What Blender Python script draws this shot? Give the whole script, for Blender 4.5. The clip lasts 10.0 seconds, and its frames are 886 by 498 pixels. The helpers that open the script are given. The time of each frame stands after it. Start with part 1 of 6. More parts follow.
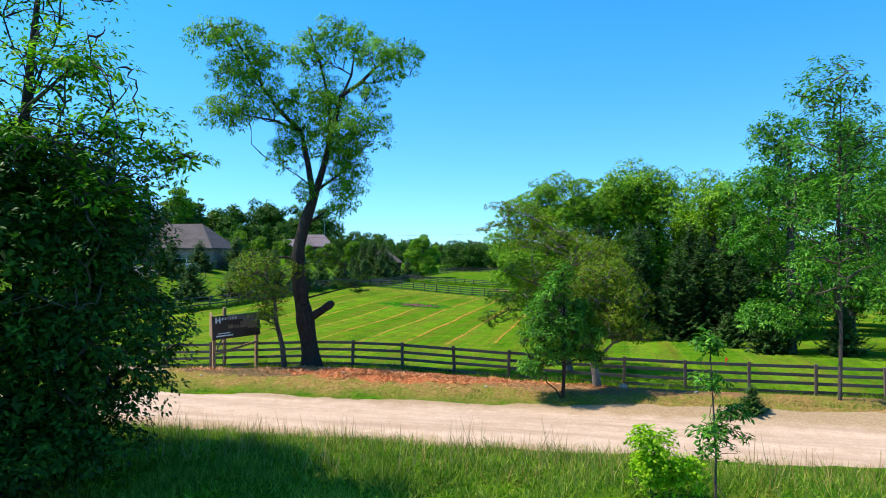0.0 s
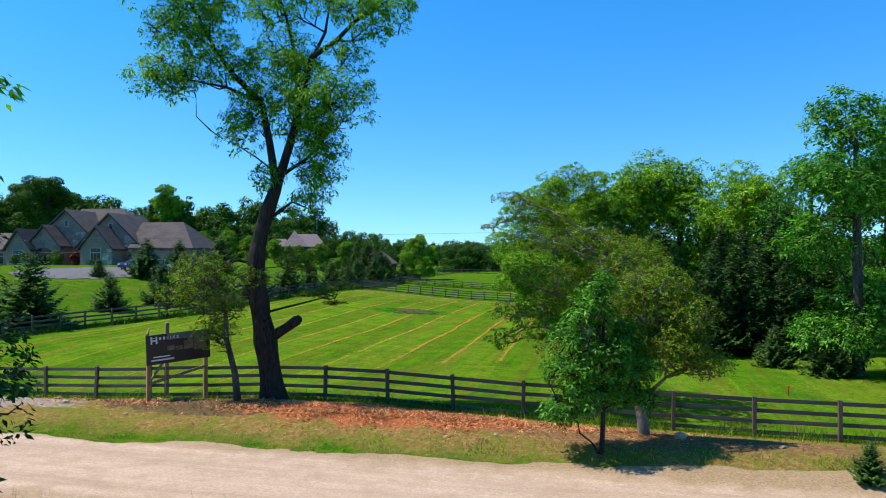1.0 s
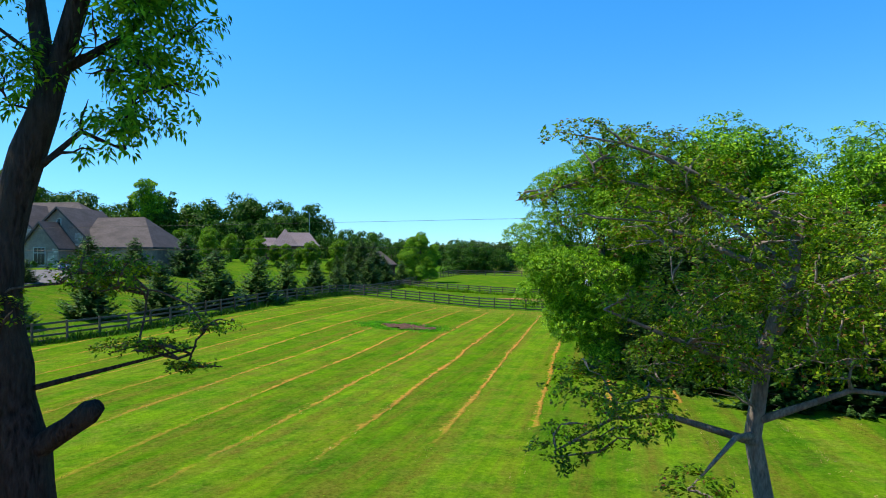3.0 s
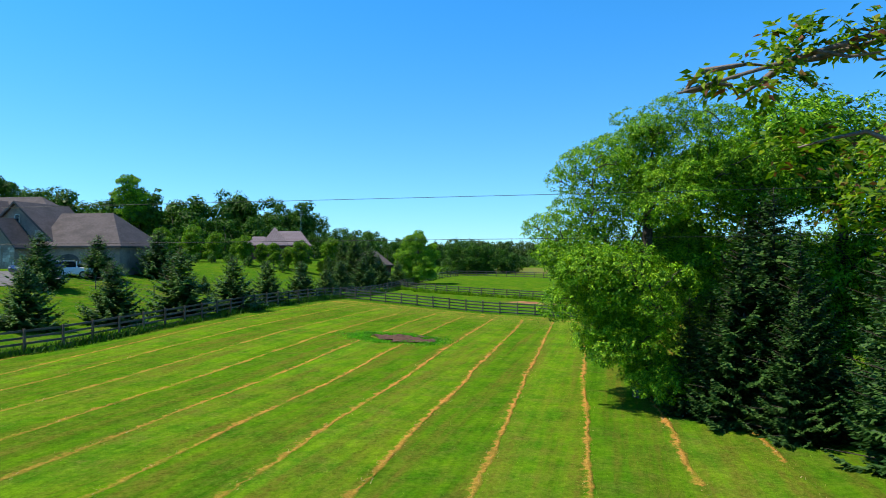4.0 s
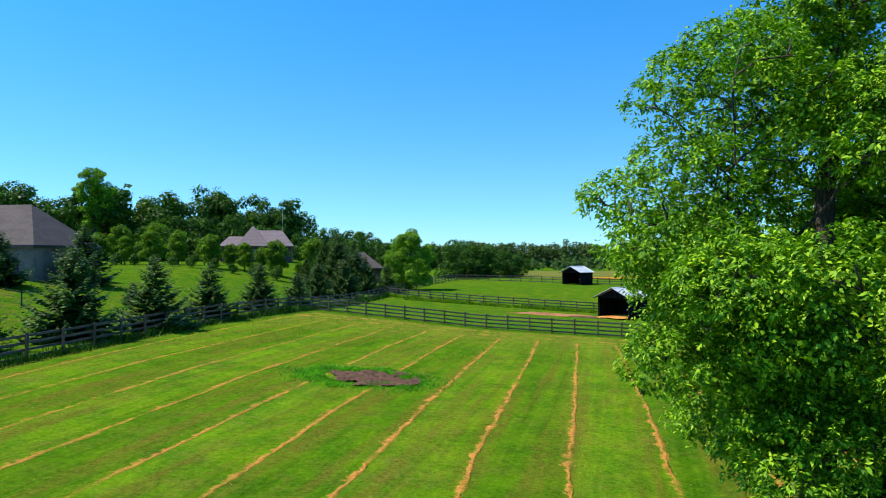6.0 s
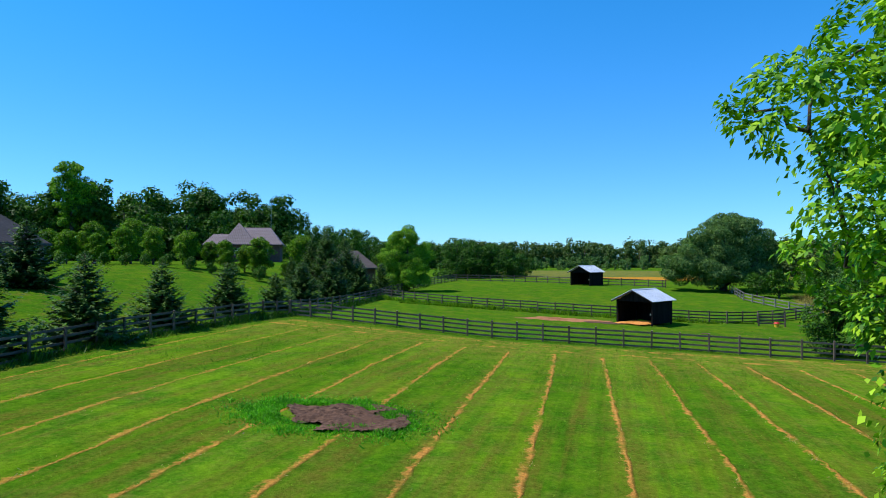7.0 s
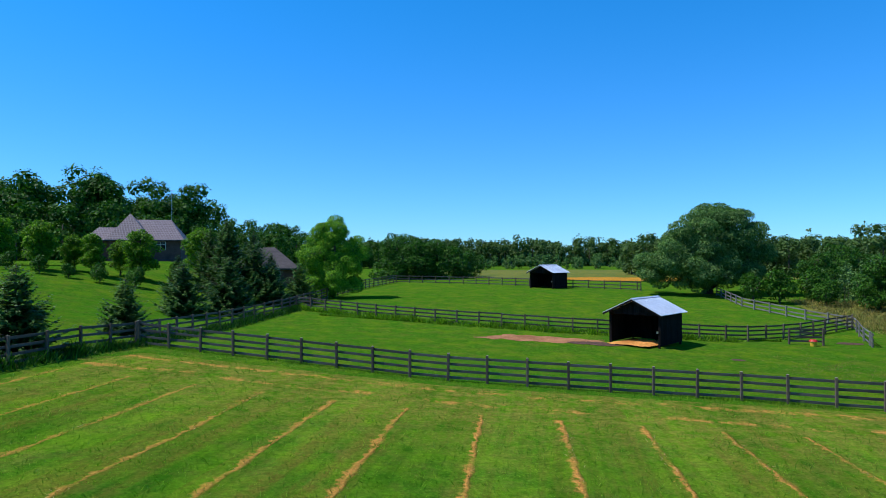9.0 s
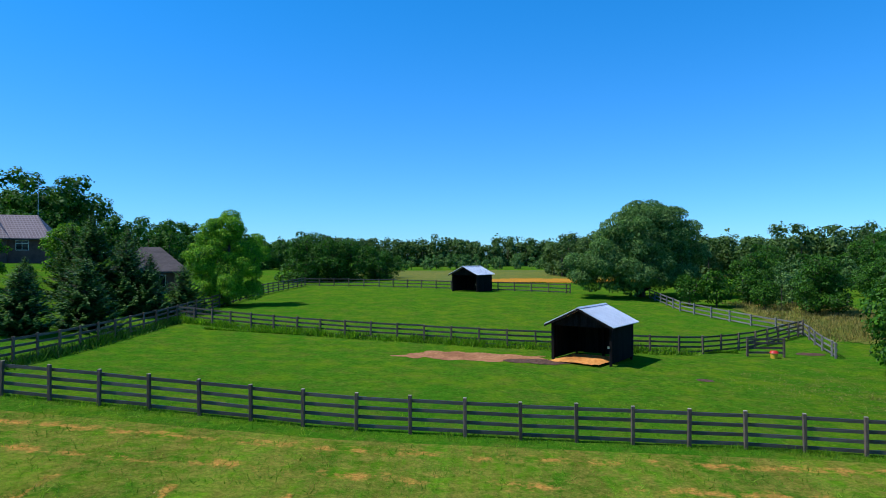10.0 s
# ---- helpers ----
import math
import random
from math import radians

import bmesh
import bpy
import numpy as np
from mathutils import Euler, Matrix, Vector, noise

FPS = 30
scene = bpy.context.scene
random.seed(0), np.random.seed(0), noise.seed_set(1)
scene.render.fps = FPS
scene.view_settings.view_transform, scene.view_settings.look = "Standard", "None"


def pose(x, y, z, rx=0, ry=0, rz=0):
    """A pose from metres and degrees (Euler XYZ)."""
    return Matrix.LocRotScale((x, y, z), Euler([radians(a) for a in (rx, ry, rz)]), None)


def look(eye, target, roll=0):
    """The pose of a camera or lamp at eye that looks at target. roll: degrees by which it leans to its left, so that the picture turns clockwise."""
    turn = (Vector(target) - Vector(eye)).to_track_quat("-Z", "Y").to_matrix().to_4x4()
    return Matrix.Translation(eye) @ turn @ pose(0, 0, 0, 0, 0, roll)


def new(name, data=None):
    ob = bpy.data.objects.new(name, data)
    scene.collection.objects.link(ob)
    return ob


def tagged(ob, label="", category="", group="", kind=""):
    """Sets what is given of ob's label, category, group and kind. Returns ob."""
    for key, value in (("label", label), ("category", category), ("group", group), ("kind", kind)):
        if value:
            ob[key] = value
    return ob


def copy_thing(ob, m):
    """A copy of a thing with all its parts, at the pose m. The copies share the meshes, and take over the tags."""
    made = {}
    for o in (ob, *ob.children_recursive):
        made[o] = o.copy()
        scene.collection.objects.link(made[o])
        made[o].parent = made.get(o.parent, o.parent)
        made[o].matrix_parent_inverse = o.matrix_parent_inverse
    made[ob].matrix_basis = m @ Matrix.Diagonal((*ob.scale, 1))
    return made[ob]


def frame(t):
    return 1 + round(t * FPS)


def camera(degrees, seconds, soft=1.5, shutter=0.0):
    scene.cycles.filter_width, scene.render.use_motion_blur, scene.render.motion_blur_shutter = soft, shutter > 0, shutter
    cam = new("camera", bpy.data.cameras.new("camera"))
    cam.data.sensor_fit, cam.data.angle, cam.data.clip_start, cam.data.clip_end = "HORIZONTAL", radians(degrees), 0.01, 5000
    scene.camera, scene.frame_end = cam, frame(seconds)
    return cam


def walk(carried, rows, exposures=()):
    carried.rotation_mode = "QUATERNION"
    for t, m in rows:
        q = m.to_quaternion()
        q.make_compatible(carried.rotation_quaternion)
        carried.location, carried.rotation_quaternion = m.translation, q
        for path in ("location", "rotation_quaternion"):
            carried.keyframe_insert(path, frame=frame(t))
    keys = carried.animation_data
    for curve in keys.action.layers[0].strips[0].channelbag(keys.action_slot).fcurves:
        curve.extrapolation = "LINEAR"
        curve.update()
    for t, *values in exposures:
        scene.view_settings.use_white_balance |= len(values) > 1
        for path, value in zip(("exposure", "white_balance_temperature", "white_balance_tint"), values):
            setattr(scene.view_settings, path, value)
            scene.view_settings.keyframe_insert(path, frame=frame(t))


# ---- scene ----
cam = camera(66.77, 10.0, soft=1.0)
# seconds, eye x, y, z, yaw, pitch, roll
PATH_ROWS = [
    (0, -0.000, -0.000, 5.500, -2.965, 0.622, 0.036),
    (0.5, 0.180, 3.064, 5.565, -3.075, 0.611, -0.067),
    (1, 0.362, 6.458, 5.618, -3.201, 0.659, -0.135),
    (1.5, 0.613, 9.721, 5.652, -3.189, 0.696, -0.081),
    (2, 0.948, 12.862, 5.677, -2.573, 0.665, 0.123),
    (3.5, 1.416, 24.824, 5.677, -2.945, 0.654, -0.104),
    (4, 1.520, 28.766, 5.644, -2.998, 0.653, -0.044),
    (4.5, 1.765, 32.470, 5.614, -2.928, 0.655, -0.027),
    (5, 2.046, 36.268, 5.608, -2.953, 0.680, 0.002),
    (5.5, 2.437, 39.906, 5.602, -2.906, 0.753, -0.041),
    (6, 2.832, 43.371, 5.600, -3.016, 0.865, -0.096),
    (7.5, 3.670, 56.329, 5.414, -3.049, 0.830, 0.008),
    (8, 4.023, 60.852, 5.432, -3.950, 0.800, 0.014),
    (8.5, 4.419, 65.484, 5.468, -5.627, 0.757, -0.021),
    (9, 4.930, 69.966, 5.501, -8.053, 0.690, 0.031),
    (9.5, 5.637, 74.402, 5.552, -11.158, 0.656, 0.138),
    (10, 6.513, 78.615, 5.611, -15.151, 0.671, 0.119),
]
walk(cam, [(t, pose(x, y, z, 0, 0, yaw) @ pose(0, 0, 0, 90 + pitch) @ pose(0, 0, 0, 0, 0, -roll)) for t, x, y, z, yaw, pitch, roll in PATH_ROWS], exposures=[(0, 0.68, 6600, 10), (0.5, 0.56, 6600, 10), (1.2, 0.36, 6550, 10), (2, 0.44, 6700, 10), (3.5, 0.52, 6900, 10), (4.5, 0.38, 6650, 10), (5.2, 0.37, 6600, 10), (6, 0.46, 6800, 10), (7.5, 0.1, 6050, 10), (10, 0.05, 5870, 10)])


# ---- plan ----
def lerp_table(v, xs, ys):
    return float(np.interp(v, xs, ys))


def smooth(a, b, v):
    t = min(1.0, max(0.0, (v - a) / (b - a)))
    return t * t * (3 - 2 * t)


# frame of the road and fences: u along the road, v away from it, from the front fence
CA, SA = math.cos(radians(-17.2)), math.sin(radians(-17.2))
OX, OY = 0.0, 30.75


def uv(x, y):
    return ((x - OX) * CA + (y - OY) * SA, -(x - OX) * SA + (y - OY) * CA)


def xy(u, v):
    return (OX + u * CA - v * SA, OY + u * SA + v * CA)


def fence_x(y):
    """x of the fence between paddock and lawn."""
    return lerp_table(y, (20, 59, 68, 74, 80, 90, 108.6, 136, 175), (-40, -23.8, -18.2, -16.2, -14.3, -11.9, -6.35, 0.0, 10.0))


def height(x, y):
    u, v = uv(x, y)
    c = lerp_table(y, (20, 32, 42, 60, 77, 104, 120, 136, 160, 260), (0.45, 0.3, -0.1, -0.24, -0.06, 0.1, 0.02, 0.4, 1.0, 2.0))
    s = lerp_table(y, (20, 32, 60, 77, 104, 120, 136, 155), (0.0, 0.0, 0.03, 0.056, 0.085, 0.056, 0.025, 0.0))
    z = c - s * (min(7.0, max(-14.0, x - 2)) + 0.47 * min(30.0, max(0.0, x - 9)))
    # the ground falls away along the road fence on both sides of the tall tree
    z += lerp_table(x, (-40, -11.6, -4.5, -1, 4.4, 11, 25), (-1.2, -0.37, 0, 0, -0.25, -0.42, -0.5)) * smooth(-3.5, -1.0, v) * (1 - smooth(2, 14, v))
    left = fence_x(y) - x
    if left > 0 and y > 36:
        z += (3.0 + 0.8 * smooth(100, 150, y)) * smooth(1, 32, left) * smooth(36, 75, y)
    # verge, road bed and the near bank
    road = 0.08 + 0.2 * smooth(-6, -11, v) + 0.35 * smooth(-11.2, -14, v)
    z = z + (road - z) * (1 - smooth(-5.8, -4.2, v))
    z += 0.2 * smooth(-5.4, -2.6, v) * (1 - smooth(-1.6, 0.2, v))
    return z

# ---- world, sun ----
SUN_DIR = Vector((-0.84, 0.10, 1.30)).normalized()
world = bpy.data.worlds.new("sky_world")
scene.world = world
world.use_nodes = True
wn, wl = world.node_tree.nodes, world.node_tree.links
sky = wn.new("ShaderNodeTexSky")
sky.sky_type = "NISHITA"
sky.sun_disc = False
sky.sun_elevation = math.asin(SUN_DIR.z)
sky.sun_rotation = math.atan2(SUN_DIR.x, SUN_DIR.y)
sky.altitude, sky.air_density, sky.dust_density, sky.ozone_density = 600, 1.0, 0.0, 4.0
tint = wn.new("ShaderNodeMix")
tint.data_type, tint.blend_type = "RGBA", "MULTIPLY"
tint.inputs[0].default_value = 1.0
tint.inputs[7].default_value = (0.38, 0.92, 1.36, 1)
aim, rise = wn.new("ShaderNodeTexCoord"), wn.new("ShaderNodeSeparateXYZ")
shade = wn.new("ShaderNodeValToRGB")
shade.color_ramp.interpolation = "EASE"
for e, (p, c) in zip(shade.color_ramp.elements, ((0.0, (0.42, 0.80, 1.22, 1)), (0.42, (0.20, 0.95, 1.40, 1)))):
    e.position, e.color = p, c
wl.new(aim.outputs["Generated"], rise.inputs[0])
wl.new(rise.outputs[2], shade.inputs[0])
wl.new(shade.outputs[0], tint.inputs[7])
wl.new(sky.outputs[0], tint.inputs[6])
wl.new(tint.outputs[2], wn["Background"].inputs[0])
wn["Background"].inputs[1].default_value = 0.13
sun = new("sun", bpy.data.lights.new("sun", "SUN"))
sun.data.energy, sun.data.angle, sun.data.color = 4.7, radians(0.55), (1.0, 0.93, 0.82)
sun.matrix_world = look(SUN_DIR * 100, (0, 0, 0))


# ---- materials ----
def node(m, kind, **values):
    n = m.node_tree.nodes.new(kind)
    for k, v in values.items():
        n.inputs[k].default_value = v
    return n


def ramp(m, fac, stops):
    n = m.node_tree.nodes.new("ShaderNodeValToRGB")
    els = n.color_ramp.elements
    while len(els) < len(stops):
        els.new(0.5)
    for e, (p, c) in zip(els, stops):
        e.position, e.color = p, (*c, 1) if len(c) == 3 else c
    m.node_tree.links.new(fac, n.inputs[0])
    return n.outputs[0]


def mixed(m, fac, a, b, how="MIX"):
    n = m.node_tree.nodes.new("ShaderNodeMix")
    n.data_type, n.blend_type = "RGBA", how
    for value, i in ((fac, 0), (a, 6), (b, 7)):
        if isinstance(value, (int, float)):
            n.inputs[i].default_value = value
        elif isinstance(value, tuple):
            n.inputs[i].default_value = (*value, 1)
        else:
            m.node_tree.links.new(value, n.inputs[i])
    return n.outputs[2]


def maths(m, how, a, b=0.0, c=0.0):
    n = m.node_tree.nodes.new("ShaderNodeMath")
    n.operation = how
    for i, value in enumerate((a, b, c)):
        if isinstance(value, (int, float)):
            n.inputs[i].default_value = value
        else:
            m.node_tree.links.new(value, n.inputs[i])
    return n.outputs[0]


def noise_of(m, vec, scale, detail=4.0, rough=0.6):
    n = node(m, "ShaderNodeTexNoise", Scale=scale, Detail=detail, Roughness=rough)
    m.node_tree.links.new(vec, n.inputs["Vector"])
    return n.outputs["Fac"]


def blank(name):
    m = bpy.data.materials.new(name)
    m.use_nodes = True
    return m, m.node_tree.nodes["Principled BSDF"], m.node_tree.links


def place_of(m):
    return m.node_tree.nodes.new("ShaderNodeNewGeometry").outputs["Position"]


def bumped(m, bsdf, fac, strength, distance):
    n = node(m, "ShaderNodeBump", Strength=strength, Distance=distance)
    m.node_tree.links.new(fac, n.inputs["Height"])
    m.node_tree.links.new(n.outputs[0], bsdf.inputs["Normal"])


def rough_mat(name, dark, light, scale, rough=0.8, bump=0.4, depth=0.02, metal=0.0, stain=None, each=0.0, stretch=None):
    """Two-tone grain, large stains, relief; each: how far single pieces differ."""
    m, b, links = blank(name)
    vec = place_of(m)
    if stretch:
        tex = m.node_tree.nodes.new("ShaderNodeTexCoord")
        mp = m.node_tree.nodes.new("ShaderNodeMapping")
        mp.inputs["Scale"].default_value = stretch
        links.new(tex.outputs["Object"], mp.inputs[0])
        vec = mp.outputs[0]
    fine = noise_of(m, vec, scale)
    col = ramp(m, fine, ((0.3, dark), (0.7, light)))
    big = noise_of(m, vec, scale * 0.13, 3.0)
    col = mixed(m, ramp(m, big, ((0.42, (0, 0, 0)), (0.68, (0.75, 0.75, 0.75)))), col, stain or tuple(c * 0.7 for c in dark))
    if each:
        info = m.node_tree.nodes.new("ShaderNodeObjectInfo")
        col = mixed(m, 1.0, col, ramp(m, info.outputs["Random"], ((0.0, (1 - each,) * 3), (1.0, (1 + each * 0.5,) * 3))), "MULTIPLY")
    links.new(col, b.inputs["Base Color"])
    b.inputs["Roughness"].default_value, b.inputs["Metallic"].default_value = rough, metal
    b.inputs["Specular IOR Level"].default_value = 0.1 if rough > 0.9 else 0.5
    bumped(m, b, fine, bump, depth)
    return m


def leaf_mat(name, dark, mid, light, through_light=0.35, dry=None):
    m, b, links = blank(name)
    geo = m.node_tree.nodes.new("ShaderNodeNewGeometry")
    stops = [(0.0, dark), (0.45, mid), (0.9, light)]
    if dry:
        stops = [(0.0, dark), (0.4, mid), (0.84, light), (0.92, dry)]
    col = ramp(m, geo.outputs["Random Per Island"], stops)
    big = noise_of(m, geo.outputs["Position"], 0.9, 3.0)
    col = mixed(m, 1.0, col, ramp(m, big, ((0.32, (0.62, 0.70, 0.7)), (0.68, (1.32, 1.24, 1.1)))), "MULTIPLY")
    links.new(col, b.inputs["Base Color"])
    b.inputs["Roughness"].default_value = 0.55
    b.inputs["Specular IOR Level"].default_value = 0.15
    t = m.node_tree.nodes.new("ShaderNodeBsdfTranslucent")
    links.new(mixed(m, 1.0, col, (0.95, 1.3, 0.45), "MULTIPLY"), t.inputs[0])
    mx = node(m, "ShaderNodeMixShader", Fac=through_light)
    links.new(b.outputs[0], mx.inputs[1])
    links.new(t.outputs[0], mx.inputs[2])
    links.new(mx.outputs[0], m.node_tree.nodes["Material Output"].inputs[0])
    return m


def ground_mat():
    """Mown grass; the hay field carries rows of dry cuttings across the road's line."""
    m, b, links = blank("mown_grass")
    pos = place_of(m)
    sep = m.node_tree.nodes.new("ShaderNodeSeparateXYZ")
    links.new(pos, sep.inputs[0])
    px, py = maths(m, "SUBTRACT", sep.outputs[0], OX), maths(m, "SUBTRACT", sep.outputs[1], OY)
    u = maths(m, "ADD", maths(m, "MULTIPLY", px, CA), maths(m, "MULTIPLY", py, SA))
    v = maths(m, "ADD", maths(m, "MULTIPLY", px, -SA), maths(m, "MULTIPLY", py, CA))
    fine = noise_of(m, pos, 11.0, 6.0, 0.8)
    clump = noise_of(m, pos, 2.3, 6.0, 0.75)
    mid = noise_of(m, pos, 0.5, 6.0, 0.7)
    big = noise_of(m, pos, 0.055, 3.0, 0.5)
    grass = ramp(m, fine, ((0.3, (0.016, 0.056, 0.004)), (0.5, (0.056, 0.150, 0.009)), (0.72, (0.150, 0.285, 0.020))))
    grass = mixed(m, ramp(m, clump, ((0.40, (0, 0, 0)), (0.62, (0.75, 0.75, 0.75)))), grass, (0.030, 0.115, 0.004))
    grass = mixed(m, ramp(m, clump, ((0.30, (0.7, 0.7, 0.7)), (0.44, (0, 0, 0)))), grass, (0.14, 0.25, 0.010))
    grass = mixed(m, ramp(m, mid, ((0.46, (0, 0, 0)), (0.62, (0.6, 0.6, 0.6)))), grass, (0.13, 0.20, 0.008))
    grass = mixed(m, ramp(m, big, ((0.45, (0, 0, 0)), (0.7, (0.55, 0.55, 0.55)))), grass, (0.036, 0.145, 0.006))
    grass = mixed(m, maths(m, "MULTIPLY", ramp(m, noise_of(m, pos, 0.85, 6.0, 0.75), ((0.47, (0, 0, 0)), (0.64, (0.7, 0.7, 0.7)))), ramp(m, maths(m, "MULTIPLY", v, 0.01), ((0.69, (1, 1, 1)), (0.71, (0.55, 0.55, 0.55))))), grass, ramp(m, fine, ((0.3, (0.075, 0.075, 0.012)), (0.7, (0.21, 0.185, 0.04)))))
    # inside the hay field
    inside = maths(m, "MULTIPLY", maths(m, "MULTIPLY", maths(m, "GREATER_THAN", v, 1.0), maths(m, "LESS_THAN", v, 70.0)), maths(m, "GREATER_THAN", maths(m, "SUBTRACT", sep.outputs[0], maths(m, "MULTIPLY_ADD", sep.outputs[1], 0.36, -43.4)), 0.0))
    wob = maths(m, "MULTIPLY", maths(m, "SUBTRACT", noise_of(m, pos, 0.09, 2.0), 0.5), 0.6)
    wob2 = maths(m, "MULTIPLY", maths(m, "SUBTRACT", noise_of(m, pos, 2.2, 5.0, 0.7), 0.5), 0.5)
    k0 = maths(m, "DIVIDE", maths(m, "ADD", maths(m, "ADD", maths(m, "ADD", maths(m, "MULTIPLY_ADD", v, 0.047, u), 3.47), wob), wob2), 2.83)
    k = maths(m, "MULTIPLY_ADD", maths(m, "MAXIMUM", maths(m, "MULTIPLY", k0, -1.0), 0.0), 0.045, k0)
    d = maths(m, "ABSOLUTE", maths(m, "SUBTRACT", maths(m, "FRACT", maths(m, "ADD", k, 0.5)), 0.5))
    flow = m.node_tree.nodes.new("ShaderNodeCombineXYZ")
    links.new(maths(m, "MULTIPLY", u, 2.2), flow.inputs[0])
    links.new(maths(m, "MULTIPLY", v, 0.10), flow.inputs[1])
    streak = noise_of(m, flow.outputs[0], 1.0, 5.0, 0.65)
    swath = ramp(m, maths(m, "FRACT", maths(m, "MULTIPLY", k, 0.5)), ((0.0, (0.80, 0.90, 0.9)), (0.40, (0.86, 0.93, 0.92)), (0.60, (1.18, 1.14, 1.3)), (0.95, (1.10, 1.06, 1.05))))
    field = mixed(m, 1.0, mixed(m, ramp(m, mid, ((0.35, (0.1, 0.1, 0.1)), (0.65, (0.75, 0.75, 0.75)))), grass, (0.112, 0.235, 0.008)), swath, "MULTIPLY")
    field = mixed(m, 1.0, field, ramp(m, streak, ((0.3, (0.66, 0.76, 0.7)), (0.5, (1, 1, 1)), (0.7, (1.25, 1.16, 1.1)))), "MULTIPLY")
    thin = maths(m, "MULTIPLY", ramp(m, noise_of(m, flow.outputs[0], 0.45, 5.0, 0.7), ((0.46, (0, 0, 0)), (0.62, (0.75, 0.75, 0.75)))), ramp(m, clump, ((0.36, (0.35, 0.35, 0.35)), (0.58, (1, 1, 1)))))
    field = mixed(m, thin, field, ramp(m, fine, ((0.3, (0.075, 0.062, 0.010)), (0.7, (0.22, 0.185, 0.030)))))
    d = maths(m, "MULTIPLY", d, ramp(m, noise_of(m, pos, 1.1, 5.0, 0.75), ((0.38, (2.0, 2.0, 2.0)), (0.5, (1, 1, 1)), (0.62, (0.5, 0.5, 0.5)))))
    row = ramp(m, d, ((0.011, (1, 1, 1)), (0.043, (0, 0, 0))))
    gap = ramp(m, noise_of(m, pos, 0.42, 5.0, 0.7), ((0.37, (0.15, 0.15, 0.15)), (0.50, (1, 1, 1))))
    lines = maths(m, "MULTIPLY", maths(m, "MULTIPLY", row, gap), maths(m, "LESS_THAN", v, 64.5))
    lines = maths(m, "MULTIPLY", lines, maths(m, "LESS_THAN", u, maths(m, "MULTIPLY_ADD", v, 0.9, -11.0)))
    lines = maths(m, "MULTIPLY", lines, ramp(m, maths(m, "MULTIPLY_ADD", v, 0.04, 0.0), ((0.3, (0.25, 0.25, 0.25)), (1.0, (0.95, 0.95, 0.95)))))
    lines = maths(m, "MULTIPLY", lines, ramp(m, maths(m, "MULTIPLY_ADD", u, 0.06, 1.25), ((0.0, (0.6, 0.6, 0.6)), (0.75, (1, 1, 1)))))
    head = maths(m, "ABSOLUTE", maths(m, "SUBTRACT", maths(m, "FRACT", maths(m, "DIVIDE", maths(m, "ADD", maths(m, "ADD", v, maths(m, "MULTIPLY", wob, 2.5)), maths(m, "MULTIPLY", wob2, 3.0)), 2.6)), 0.5))
    heads = maths(m, "MULTIPLY", maths(m, "MULTIPLY", ramp(m, head, ((0.03, (1, 1, 1)), (0.16, (0, 0, 0)))), ramp(m, noise_of(m, pos, 0.8, 5.0, 0.7), ((0.475, (0, 0, 0)), (0.585, (0.8, 0.8, 0.8))))), maths(m, "GREATER_THAN", v, 65.5))
    worn = maths(m, "MULTIPLY", ramp(m, maths(m, "MULTIPLY", v, 0.01), ((0.56, (0, 0, 0)), (0.66, (1, 1, 1)))), ramp(m, noise_of(m, pos, 1.6, 6.0, 0.75), ((0.42, (0.0, 0.0, 0.0)), (0.60, (0.7, 0.7, 0.7)))))
    field = mixed(m, worn, field, ramp(m, fine, ((0.3, (0.12, 0.115, 0.015)), (0.7, (0.36, 0.29, 0.06)))))
    straw = ramp(m, fine, ((0.3, (0.36, 0.14, 0.028)), (0.7, (0.74, 0.37, 0.09))))
    field = mixed(m, maths(m, "MAXIMUM", lines, heads), field, straw)
    col = mixed(m, inside, grass, field)
    speck = noise_of(m, pos, 5.0, 9.0, 0.88)
    col = mixed(m, 1.0, col, ramp(m, speck, ((0.36, (0.56, 0.60, 0.54)), (0.5, (0.97, 0.97, 0.94)), (0.64, (1.38, 1.32, 1.2)))), "MULTIPLY")
    # the verge: dry grass, wood chips in heaps
    wide = maths(m, "MULTIPLY_ADD", noise_of(m, pos, 0.45, 4.0, 0.65), 2.6, -1.3)
    vv = maths(m, "ADD", v, wide)
    dry = maths(m, "MULTIPLY", ramp(m, maths(m, "MULTIPLY_ADD", vv, 0.7, 3.9), ((0.0, (0, 0, 0)), (0.7, (0.97, 0.97, 0.97)))), ramp(m, maths(m, "MULTIPLY_ADD", vv, 0.6, 0.3), ((0.0, (1, 1, 1)), (0.8, (0, 0, 0)))))
    dry = maths(m, "MULTIPLY", dry, ramp(m, clump, ((0.32, (0.55, 0.55, 0.55)), (0.46, (1, 1, 1)))))
    col = mixed(m, dry, col, ramp(m, noise_of(m, pos, 7.0, 5.0, 0.75), ((0.25, (0.09, 0.055, 0.015)), (0.5, (0.26, 0.16, 0.053)), (0.75, (0.50, 0.325, 0.125)))))
    chip = noise_of(m, pos, 10.0, 5.0, 0.8)
    wild = noise_of(m, pos, 0.8, 6.0, 0.72)
    sprout = ramp(m, noise_of(m, pos, 1.1, 6.0, 0.75), ((0.47, (0, 0, 0)), (0.58, (0.8, 0.8, 0.8))))
    col = mixed(m, maths(m, "MULTIPLY", dry, sprout), col, ramp(m, fine, ((0.3, (0.07, 0.10, 0.012)), (0.7, (0.24, 0.26, 0.035)))))
    chips = 0.0
